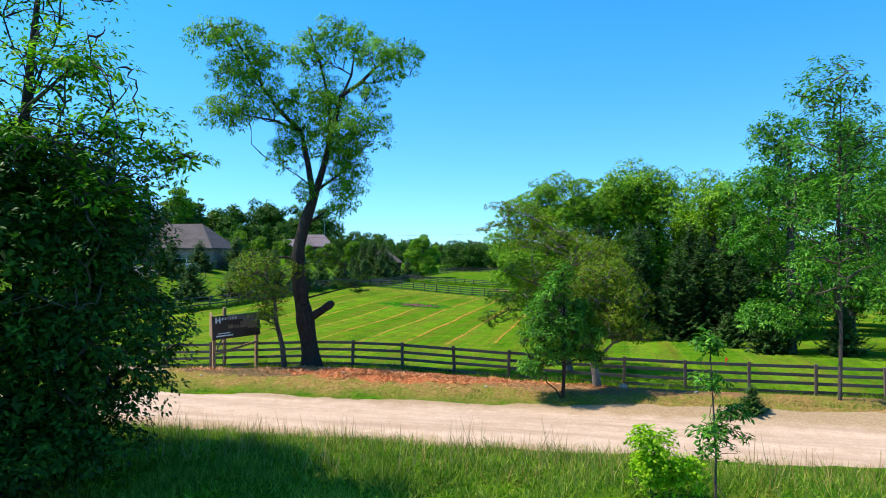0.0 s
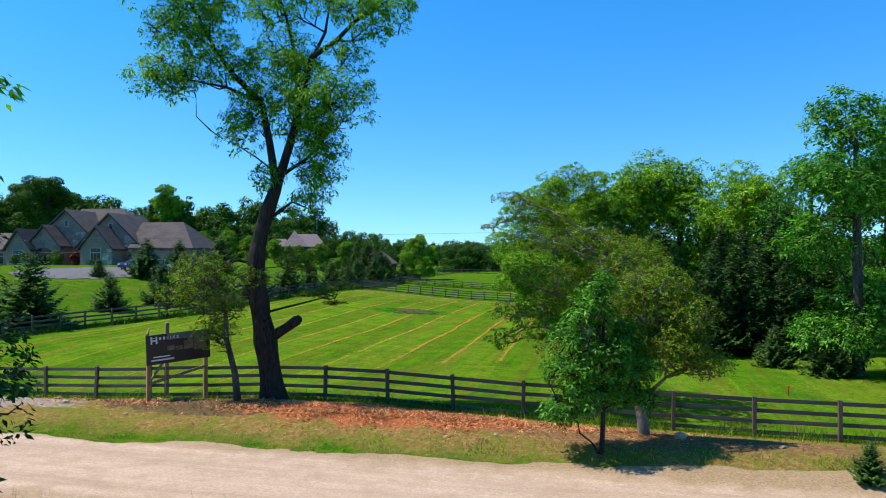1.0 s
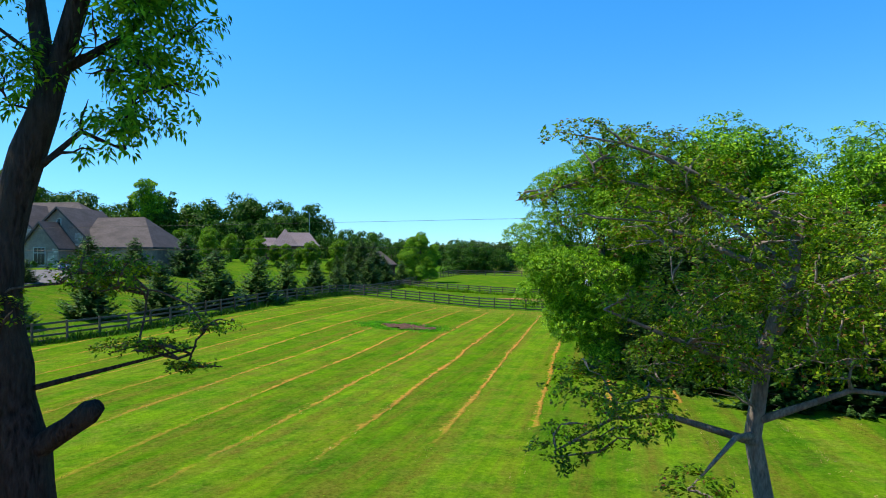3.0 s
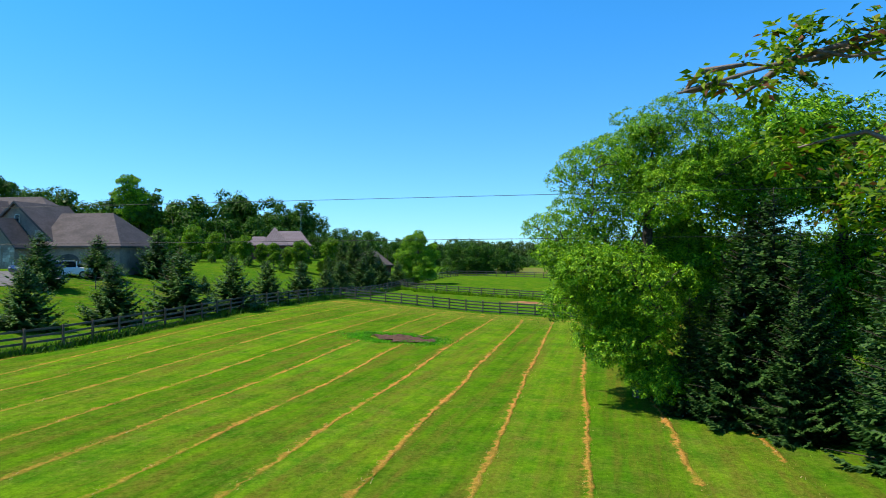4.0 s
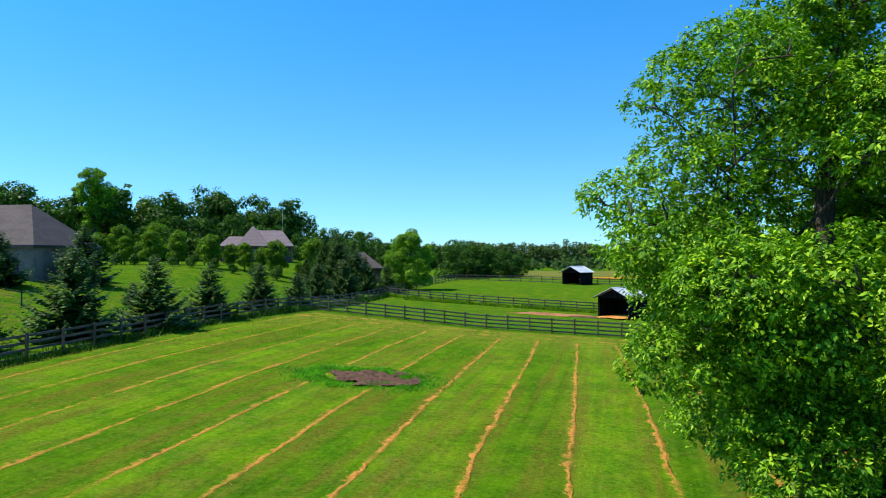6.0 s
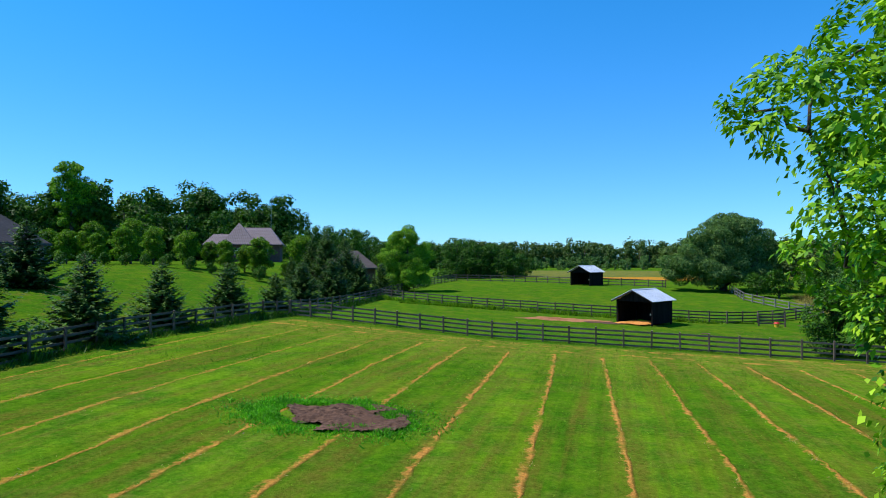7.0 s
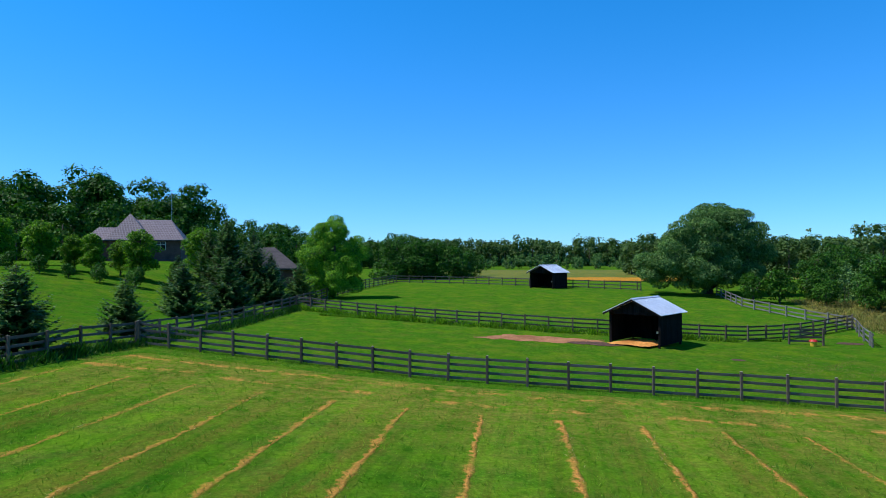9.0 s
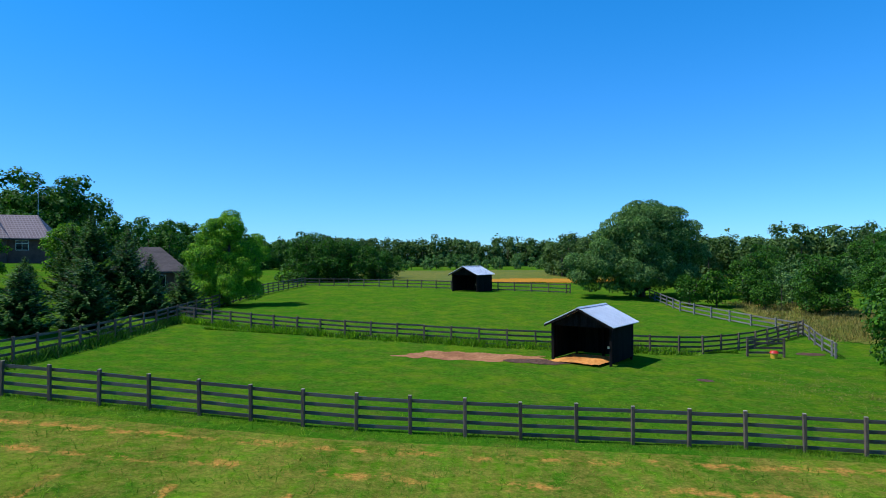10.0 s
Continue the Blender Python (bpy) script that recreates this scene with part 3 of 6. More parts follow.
def spruce(name, label, at, tall, reach, seed, mat=None, dense=1.0, group=""):
    rng = np.random.default_rng(seed)
    root = thing(name, label, "spruce tree", at, group)
    w = Wood()
    w.tube([(0, 0, -0.2), (0, 0, tall * 0.5), (0, 0, tall)], [tall * 0.016 + 0.03, tall * 0.010 + 0.015, 0.012], 7)
    z, sprays, ways, sizes = tall * 0.05, [], [], []
    while z < tall * 0.985:
        f = 1 - z / tall
        ln = reach * (f ** 0.8) * rng.uniform(0.85, 1.05) + 0.08
        turn = rng.uniform(0, 6.28)
        count = int(7 + 5 * f)
        for k in range(count):
            a, l = turn + 6.283 * k / count + rng.normal() * 0.2, ln * rng.uniform(0.6, 1.15)
            d = np.array((math.cos(a), math.sin(a), 0.0))
            rise = 0.45 - 0.55 * f
            steps = max(3, int(l / 0.13 * dense))
            s = np.linspace(0.1, 1.0, steps)[:, None]
            z1 = z + rng.normal() * 0.04
            pts = np.array((0, 0, z1)) + d * l * s + np.array((0, 0, 1)) * (l * (rise * s - 0.25 * np.sin(s * math.pi) * 0.5 + 0.20 * s * s))
            if k % 2 == 0:
                w.tube([(0, 0, z1), pts[-1]], [0.02 + 0.004 * tall * f, 0.006], 3)
            side = np.array((-d[1], d[0], 0.0))
            for sgn in (-1, 1):
                sprays.append(pts + rng.normal(size=pts.shape) * 0.02)
                ways.append(unit(d * 0.8 + side * sgn * rng.uniform(0.6, 1.1, (steps, 1)) + np.array((0, 0, -0.10)) + rng.normal(size=(steps, 3)) * 0.13))
                sizes.append((0.12 + 0.34 * l * (1.02 - s[:, 0])) * rng.uniform(0.7, 1.25, steps))
        z += (0.20 + 0.03 * tall * (0.35 + f)) / dense ** 0.5
    at_, way, size = np.concatenate(sprays), np.concatenate(ways), np.concatenate(sizes)[:, None]
    nor = rng.normal(size=at_.shape) * 0.35 + (0, 0, 1)
    side = unit(np.cross(way, nor))
    mid = at_ + way * size * 0.4
    wide = np.minimum(0.11, 0.25 * size) * (1 + tall * 0.03)
    c = np.stack([at_, mid + side * wide, at_ + way * size - np.array((0, 0, 0.06)) * size, mid - side * wide], 1)
    w.mesh("trunk", M_BARK2, root)
    quads("crown", c, mat or L_SPRUCE, root)
    return root


# ---- ground ----
def stations(near, far, step, reach):
    out = list(np.arange(near, far + 0.01, step))
    s = step
    while out[-1] < reach:
        s *= 1.35
        out.append(out[-1] + s)
    s = step
    while out[0] > -reach:
        s *= 1.35
        out.insert(0, out[0] - s)
    return out


def sheet(name, us, vs, lift, mat, label="", keep=None):
    """A piece of ground over the grid of u and v, laid on the terrain."""
    me = bpy.data.meshes.new(name)
    vert, face = [], []
    for v in vs:
        for u in us:
            x, y = xy(u, v)
            vert.append((x, y, height(x, y) + lift))
    n = len(us)
    for j in range(len(vs) - 1):
        for i in range(n - 1):
            if keep is None or keep(0.5 * (us[i] + us[i + 1]), 0.5 * (vs[j] + vs[j + 1])):
                face.append((j * n + i, j * n + i + 1, (j + 1) * n + i + 1, (j + 1) * n + i))
    me.from_pydata(vert, [], face)
    me.materials.append(mat)
    for p in me.polygons:
        p.use_smooth = True
    ob = new(name, me)
    return tagged(ob, label or "", kind="structure")


us = stations(-75, 60, 1.5, 1800)
vs = sorted(set(np.round(np.concatenate([np.array(stations(-20, 140, 2.0, 1800)), np.arange(-16, 3, 0.5)]), 3)))
tagged(sheet("ground", us, vs, 0.0, M_GROUND), "mown grass paddocks and lawn with rows of dry cuttings", "grass field")


def ragged(u, v, amount, scale, seed=0.0):
    return amount * noise.noise(Vector((u * scale + seed, v * scale, seed * 1.7)))


def blob(u0, v0, ru, rv, amount=0.35, scale=0.6):
    return lambda u, v: ((u - u0) / ru) ** 2 + ((v - v0) / rv) ** 2 + ragged(u, v, amount, scale, u0) < 1


def strip(name, us, low, high, n, lift, mat):
    """A band of ground between two uneven edges low(u) and high(u)."""
    vert, face = [], []
    for u in us:
        a, b = low(u), high(u)
        for k in range(n + 1):
            x, y = xy(u, a + (b - a) * k / n)
            vert.append((x, y, height(x, y) + lift * (1 if 0 < k < n else -1)))
    for i in range(len(us) - 1):
        for k in range(n):
            p = i * (n + 1) + k
            face.append((p, p + n + 1, p + n + 2, p + 1))
    me = bpy.data.meshes.new(name)
    me.from_pydata(vert, [], face)
    me.materials.append(mat)
    for p in me.polygons:
        p.use_smooth = True
    return tagged(new(name, me), kind="structure")


def skew(u):
    """The road runs at a slight angle to the fence."""
    return 0.055 * min(max(u, -14), 16)


tagged(strip("road", np.arange(-90, 80, 0.2), lambda u: -11.8 + skew(u) + ragged(u, 0, 0.5, 0.35) + ragged(u, 4, 0.12, 1.7), lambda u: -5.25 + skew(u) + ragged(u, 9, 0.45, 0.35) + ragged(u, 14, 0.12, 1.7), 14, 0.03, M_ROAD), "pale tan packed gravel country road", "gravel road")

# ---- fences ----
def fence(name, label, line, gap, tall, boards, board_mat, post_mat, group="paddock fences", lean=0.018, seed=1, skip=(), proud=0.07, sawn=None):
    """Posts along a line on the ground, with level boards from post to post on the far side."""
    rng = random.Random(seed)
    root = thing(name, label, "wooden fence", group=group)
    pts = [Vector((*p, 0)) for p in line]
    stops, carry = [], 0.0
    for a, b in zip(pts, pts[1:]):
        ln = (b - a).length
        s = carry
        while s < ln:
            stops.append(a.lerp(b, s / ln))
            s += gap
        carry = s - ln
    if (stops[-1] - pts[-1]).length > 0.5:
        stops.append(pts[-1])
    pbm = bmesh.new()
    box(pbm, -0.06, 0.06, -0.06, 0.06, -0.4, tall + proud)
    bevelled(pbm, 0.012)
    first = part("post", pbm, post_mat, root)
    tbm = bmesh.new()
    box(tbm, -0.055, 0.055, -0.055, 0.055, tall + proud, tall + proud + 0.012)
    top = part("post_top", tbm, sawn, first, "pale sawn end grain") if sawn else tbm.free()
    feet = []
    for i, p in enumerate(stops):
        z = height(p.x, p.y)
        feet.append(Vector((p.x, p.y, z)))
        d = stops[min(i + 1, len(stops) - 1)] - stops[max(i - 1, 0)]
        ob = first if i == 0 else new("post", first.data)
        ob.parent = root
        if sawn and i > 0:
            cap = new("post_top", top.data)
            cap.parent = ob
            tagged(cap, "pale sawn end grain")
        ob.matrix_basis = pose(p.x, p.y, z + rng.uniform(-0.03, 0.02), rng.gauss(0, 0.8), rng.gauss(0, 0.8), math.degrees(math.atan2(d.y, d.x)))
    bbm = bmesh.new()
    box(bbm, 0, 1, -0.02, 0.02, -0.06, 0.06)
    board = None
    for i, (a, b) in enumerate(zip(feet, feet[1:])):
        if i in skip:
            continue
        d = b - a
        side = Vector((-d.y, d.x, 0)).normalized() * 0.095
        for k in range(boards):
            h = tall - 0.06 - k * (tall - 0.22) / (boards - 1) + rng.uniform(-lean, lean)
            if board is None:
                board = part("board", bbm, board_mat, root)
                ob = board
            else:
                ob = new("board", board.data)
                ob.parent = root
            e = d + Vector((0, 0, rng.uniform(-lean, lean)))
            q = e.to_track_quat("X", "Z").to_matrix().to_4x4()
            ob.matrix_basis = Matrix.Translation(a + side + Vector((0, 0, h))) @ q @ Matrix.Diagonal((e.length + 0.02, 1, 1, 1))
    return root


fence("board_fence", "dark-stained four-board fence along the road verge", [xy(-39.3, 0), (-11.63, 34.05), (-2.57, 31.55), (4.37, 29.35), xy(45, 0)], 2.44, 1.22, 4, M_FENCE, M_POST, seed=3)
LEFT_LINE = [(fence_x(y), y) for y in (40.6, 45, 50, 59, 64, 68, 74, 80, 85, 90, 96, 102, 105, 108.6)]
fence("board_fence", "dark-stained four-board fence between paddock and lawn", LEFT_LINE, 2.2, 1.25, 4, M_FENCE, M_POST, seed=4)
fence("board_fence", "weathered four-board fence across the hay field", [(-6.35, 108.6), (-2.57, 107.0), (3.08, 104.9), (8.54, 102.8), (15.8, 100.2), (23.1, 98.0), (26.44, 96.5), (36, 93.2), (44, 90.5)], 1.92, 1.2, 4, M_WEATHER, M_POST, seed=5, proud=0.13, sawn=M_SAWN)
fence("board_fence", "dark-stained four-board fence beside the lawn conifers", [(-6.35, 108.8), (-4.0, 120), (-0.6, 134), (0, 136.5)], 2.2, 1.25, 4, M_FENCE, M_POST, seed=6)
fence("board_fence", "dark four-board fence behind the run-in shed", [(0, 136.7), (5, 132), (12.8, 127), (22, 122.5), (35, 118.5), (42, 120.5), (49.4, 124.2)], 1.95, 1.2, 4, M_FENCE, M_POST, seed=7)
fence("board_fence", "dark board fence along the garden edge of the far paddock", [(0, 136.9), (3, 150), (8, 168), (13, 183)], 2.3, 1.25, 4, M_FENCE, M_POST, seed=8)
fence("board_fence", "low dark board fence at the end of the far paddock", [(13, 183.3), (24, 177), (35, 166.5), (44.5, 157)], 2.4, 1.15, 3, M_FENCE, M_POST, seed=9)
fence("board_fence", "silver-grey weathered board fence along the paddock's wooded side", [(51.5, 150), (47.6, 138), (48.2, 130), (49.6, 124.2), (46.3, 119.5), (44.0, 115.6)], 2.4, 1.0, 3, M_GREYFENCE, M_GREYFENCE, seed=10)

# ---- trees ----
def on(x, y, turn=0.0, s=1.0, sink=0.05):
    return pose(x, y, height(x, y) - sink, 0, 0, turn) @ Matrix.Scale(s, 4)


# the tall old tree at the fence
broadleaf("tall_tree", "tall old tree, dark furrowed trunk, thin high crown, beside the fence", "tree", on(-4.5, 31.6),
    [(0.05, 0, -0.2, 0.62), (0, 0, 0.25, 0.50), (-0.05, 0, 0.7, 0.41), (-0.12, 0, 1.2, 0.385), (-0.2, 0, 1.7, 0.40), (-0.28, 0, 2.2, 0.44), (-0.36, 0, 2.7, 0.37), (-0.45, 0.03, 3.1, 0.33), (-0.5, 0, 3.6, 0.37), (-0.57, 0, 4.1, 0.32), (-0.62, 0, 4.6, 0.30), (-0.62, 0, 5.1, 0.325), (-0.58, 0, 5.6, 0.28), (-0.42, 0, 6.3, 0.265), (-0.22, 0, 7.0, 0.27), (0.0, 0, 7.6, 0.235), (0.2, 0, 8.3, 0.2)],
    [[(0.1, 0, 7.8, 0.168), (-0.2, 0.1, 9.6, 0.14), (-0.5, 0.2, 11, 0.119), (-1.6, 0.3, 12.1, 0.098), (-2.3, 0.3, 13.1, 0.077), (-2.8, 0.2, 14.1, 0.056), (-3.6, 0.1, 15.4, 0.035)],
     [(0.15, 0, 8, 0.182), (0.7, -0.1, 9.8, 0.154), (1.05, -0.2, 11.3, 0.133), (1.4, -0.3, 12.6, 0.112), (2.3, -0.4, 13.2, 0.091), (3, -0.5, 13.9, 0.07), (4.2, -0.5, 14.7, 0.035)],
     [(0.9, -0.1, 10.6, 0.105), (0.75, 0.4, 12.6, 0.077), (0.3, 0.7, 14.4, 0.056), (-0.3, 0.8, 16.2, 0.0245)],
     [(1.4, -0.3, 12.5, 0.07), (1.8, 0.5, 13.8, 0.056), (2, 0.9, 15.6, 0.0245)],
     [(-0.5, 0.2, 11, 0.07), (-1.6, -0.5, 11.4, 0.049), (-3, -0.8, 11.6, 0.021)],
     [(0.15, 0, 8.2, 0.084), (1.2, 0.3, 9, 0.056), (2, 0.4, 10, 0.028)],
     [(-0.3, 0, 2.2, 0.24), (0.15, -0.1, 2.45, 0.19), (0.55, -0.2, 2.7, 0.17), (0.9, -0.3, 2.95, 0.19), (1.05, -0.32, 3.05, 0.12)],
     [(-0.6, 0, 5, 0.07), (-1.2, -0.3, 5.15, 0.056), (-1.9, -0.5, 5.05, 0.021)],
     [(-0.35, 0.1, 3.2, 0.049), (0.8, 0, 3.5, 0.035), (2.4, 0.1, 3.9, 0.014)],
     [(0, 0, 6.8, 0.056), (0.7, -0.2, 7.3, 0.042), (1.4, -0.3, 7, 0.0175)]],
    [(-4.0, 0.1, 15.3, 1.9, 1.5, 1.1), (-3.2, 0.2, 13.6, 1.7, 1.4, 1.2), (-0.2, 0.8, 14.8, 1.3, 1.2, 1.3), (0.3, 0.5, 12.6, 1.5, 1.4, 1.3), (3.7, -0.5, 14.3, 1.6, 1.3, 1.1), (1.9, 0.6, 15.3, 1.2, 1.2, 1.1), (2.1, -0.3, 11.0, 1.8, 1.5, 1.3),
     (1.6, 0.2, 9.2, 1.2, 1.2, 1.3), (-1.2, 0, 9.9, 1.0, 1.1, 0.9), (-3.6, -0.8, 11.7, 1.6, 1.1, 0.9), (0.4, 0, 10.8, 1.5, 1.4, 1.1), (-0.2, -0.2, 8.2, 0.6, 0.8, 0.6), (1.2, -0.2, 7.3, 0.6, 0.6, 0.5), (1.5, 0.1, 8.2, 0.9, 0.9, 1.0), (-1.6, 0, 12.4, 1.3, 1.2, 1.0), (0.9, 0, 12.3, 0.9, 0.9, 0.8), (-0.9, 0.2, 11.2, 0.8, 0.8, 0.8), (1.4, 0, 10.0, 0.9, 0.8, 0.9), (2.7, -0.3, 12.7, 0.9, 0.8, 0.7), (-2.4, 0.2, 14.6, 1.2, 1.0, 0.8), (0.9, 0.6, 16.0, 0.9, 0.9, 0.7)],
    2500, 24, 0.24, 0.14, L_LOCUST, 11, bark=M_BARK, wide=0.36, sides=8, inner=0.25, hang=0.75, style="spray", lift=0.55)

broadleaf("hawthorn_tree", "crooked young hawthorn with yellow-green leaves and brown haws beside the trunk", "tree", on(-5.6, 30.9),
    [(0, 0, -0.1, 0.14), (-0.1, 0, 1.0, 0.11), (-0.4, 0, 2.2, 0.09), (-0.45, 0, 3.2, 0.07), (-0.9, 0, 4.4, 0.04)], [],
    [(-1.3, 0, 4.6, 1.2, 1.2, 0.9), (-2.0, 0.2, 3.7, 1.0, 1.0, 0.7), (-0.6, 0, 3.4, 0.9, 1.0, 0.8), (-0.9, 0.3, 2.4, 0.9, 0.9, 0.6), (0.4, 0.4, 4.5, 0.6, 0.6, 0.5), (2.0, 0.9, 5.0, 0.9, 0.7, 0.4), (3.5, 1.2, 4.1, 0.7, 0.5, 0.12), (2.5, 0.9, 3.8, 0.9, 0.5, 0.12), (3.3, 1.0, 3.45, 0.6, 0.4, 0.10)],
    1700, 13, 0.08, 0.07, L_HAW, 12, wide=0.5, inner=0.2, hang=0.15, style="spray")

# old hawthorns by the fence, near which the way passes
broadleaf("hawthorn_tree", "small leaning hawthorn with rust-brown clusters of haws beside the road fence", "tree", on(7.3, 25.6),
    [(0, 0, -0.1, 0.17), (-0.15, 0.05, 0.9, 0.14), (-0.3, 0.1, 1.9, 0.12), (-0.1, 0.0, 3.0, 0.08), (0.1, 0.0, 4.2, 0.04)], [],
    [(0.3, 0, 4.3, 1.1, 1.1, 0.7), (-0.6, -0.2, 3.6, 0.9, 1.0, 0.7), (1.0, -0.4, 3.4, 1.0, 1.1, 0.8), (0.2, -0.6, 2.6, 1.3, 1.1, 0.7), (1.3, -0.8, 2.2, 0.9, 0.9, 0.5), (-0.8, -0.3, 2.2, 0.8, 0.9, 0.5)],
    3000, 13, 0.085, 0.07, L_HAW, 13, bark=M_HAWBARK, wide=0.5, inner=0.25, hang=0.15, style="spray")
broadleaf("hawthorn_tree", "wide old hawthorn with bare branch ends inside the paddock fence", "tree", on(7.8, 32.2),
    [(0, 0, -0.1, 0.2), (-0.2, 0, 1.2, 0.17), (-0.4, 0.1, 2.6, 0.15), (-0.2, 0, 4.2, 0.13), (0.3, 0.0, 5.6, 0.11), (0.4, 0.0, 6.4, 0.09)],
    [[(0.4, 0, 6.3, 0.07), (-0.8, 0.1, 6.9, 0.052), (-1.8, 0.3, 7.5, 0.036), (-2.6, 0.4, 7.8, 0.025), (-3.8, 0.6, 8.05, 0.008)],
     [(0.2, 0, 5.6, 0.06), (-1.4, 0.4, 6.9, 0.042), (-3.0, 0.8, 7.25, 0.024), (-4.5, 0.9, 6.8, 0.008)],
     [(-0.3, 0, 3.7, 0.08), (-1.6, -0.5, 4.2, 0.05), (-3.3, -0.7, 4.9, 0.015)],
     [(-0.4, 0, 2.5, 0.08), (-2.0, 0.0, 3.0, 0.05), (-3.0, -0.2, 3.0, 0.03), (-4.0, -0.3, 2.5, 0.012)],
     [(-0.4, 0.1, 2.6, 0.07), (-1.5, -1.5, 3.0, 0.045), (-2.7, -2.6, 2.6, 0.012)],
     [(-0.2, 0, 4.2, 0.08), (0.8, 0.4, 5.0, 0.05), (1.9, 0.6, 5.3, 0.015)],
     [(-0.3, 0, 2.9, 0.08), (1.0, -0.5, 3.5, 0.05), (2.2, -0.7, 3.4, 0.015)],
     [(-0.2, 0.1, 4.0, 0.07), (0.3, 1.2, 4.5, 0.04), (0.7, 2.2, 4.9, 0.012)],
     [(0.2, 0.1, 5.4, 0.07), (-1.0, 1.5, 6.2, 0.04), (-2.0, 2.3, 6.5, 0.012)],
     [(0.1, 0, 5.0, 0.06), (0.5, -1.5, 5.5, 0.035), (0.8, -2.6, 5.7, 0.012)]],
    [(-3.6, 0.9, 7.1, 0.5, 0.3, 0.2), (-2.6, 0.7, 7.25, 0.5, 0.35, 0.22), (-1.6, 0.4, 7.05, 0.5, 0.35, 0.25), (-1.2, 0.2, 7.1, 0.5, 0.3, 0.2), (-3.2, 0.6, 8.0, 0.9, 0.5, 0.25), (-2.2, 0.5, 7.8, 1.0, 0.6, 0.4), (-1.2, 0.3, 7.3, 0.9, 0.7, 0.5), (0.2, 0.0, 6.5, 0.9, 0.7, 0.35), (1.5, 0.2, 5.9, 1.2, 1.0, 0.5), (-4.0, 0.9, 6.85, 0.45, 0.3, 0.15), (-3.0, 0.8, 7.15, 0.7, 0.4, 0.2), (-2.0, 0.6, 6.8, 1.0, 0.8, 0.5), (-0.7, -0.2, 6.2, 1.5, 1.6, 0.9), (-2.2, -1.4, 5.0, 1.0, 1.2, 0.55), (-0.5, -1.0, 4.6, 1.8, 1.8, 1.0),
     (-3.0, -1.5, 3.5, 0.7, 0.9, 0.5), (-2.6, -2.6, 2.5, 0.6, 0.6, 0.4), (1.2, 0.4, 5.0, 1.6, 1.6, 1.2), (1.6, -0.4, 4.5, 1.5, 1.5, 0.8), (0.6, -2.2, 5.6, 1.4, 1.2, 0.9),
     (-3.3, 1.4, 6.5, 0.4, 0.5, 0.2), (-2.1, 1.8, 6.1, 0.7, 0.9, 0.35), (-1.0, 2.2, 6.5, 1.3, 1.2, 0.8), (-3.0, -0.6, 4.9, 0.5, 0.6, 0.3), (-1.9, 0.0, 4.2, 0.8, 0.9, 0.5), (-3.5, -0.4, 3.6, 0.8, 0.9, 0.45), (-3.8, -0.4, 2.6, 0.7, 0.7, 0.4), (-2.8, -0.2, 2.8, 0.7, 0.7, 0.4), (-1.2, 0.5, 3.9, 1.3, 1.3, 0.6), (0.5, 1.6, 4.6, 1.6, 1.4, 1.4)],
    4100, 14, 0.085, 0.08, L_HAW, 14, bark=M_HAWBARK, wide=0.5, inner=0.45, twig=0.016, hang=0.1, style="spray")
ash = broadleaf("young_ash_tree", "young ash tree with bright green compound leaves on the verge", "tree", on(5.6, 24.2),
    [(0, 0, -0.1, 0.07), (0.05, 0, 1.0, 0.06), (0.0, 0, 2.2, 0.05), (0.1, 0, 4.2, 0.025)], [],
    [(0.09, 0, 2.6, 0.79, 0.9, 0.7), (-0.77, 0, 2.3, 0.79, 0.9, 0.6), (-0.34, 0, 3.7, 0.66, 0.8, 0.8), (0.0, 0, 4.4, 0.44, 0.6, 0.6), (-0.42, 0, 1.6, 0.79, 0.9, 0.5), (0.42, 0, 1.7, 0.53, 0.7, 0.4), (-0.94, 0, 3.1, 0.53, 0.6, 0.4), (0.85, 0.1, 2.3, 0.7, 0.8, 0.5), (0.68, 0.2, 3.2, 0.53, 0.6, 0.45), (1.1, 0.1, 1.5, 0.53, 0.6, 0.4), (-1.1, 0.1, 1.2, 0.53, 0.6, 0.35)],
    1150, 13, 0.15, 0.15, L_ASH, 15, bark=M_BARK, wide=0.32, inner=0.2, hang=0.4, style="spray")
broadleaf("young_ash_tree", "slender young ash on the road verge with light green crown", "tree", on(14.8, 22.4, 0, 1.2),
    [(0, 0, -0.1, 0.06), (0.05, 0, 2.0, 0.05), (0.0, 0, 5.0, 0.042), (0.1, 0, 9.0, 0.02)], [],
    [(0, 0, 5.4, 1.7, 1.7, 1.5), (0.1, 0, 7.4, 1.4, 1.4, 1.3), (-0.3, 0, 9.0, 1.1, 1.1, 0.9), (-0.2, 0, 3.6, 1.6, 1.5, 1.0)],
    640, 13, 0.17, 0.16, L_ASH, 16, wide=0.32, inner=0.25, hang=0.4, style="spray")

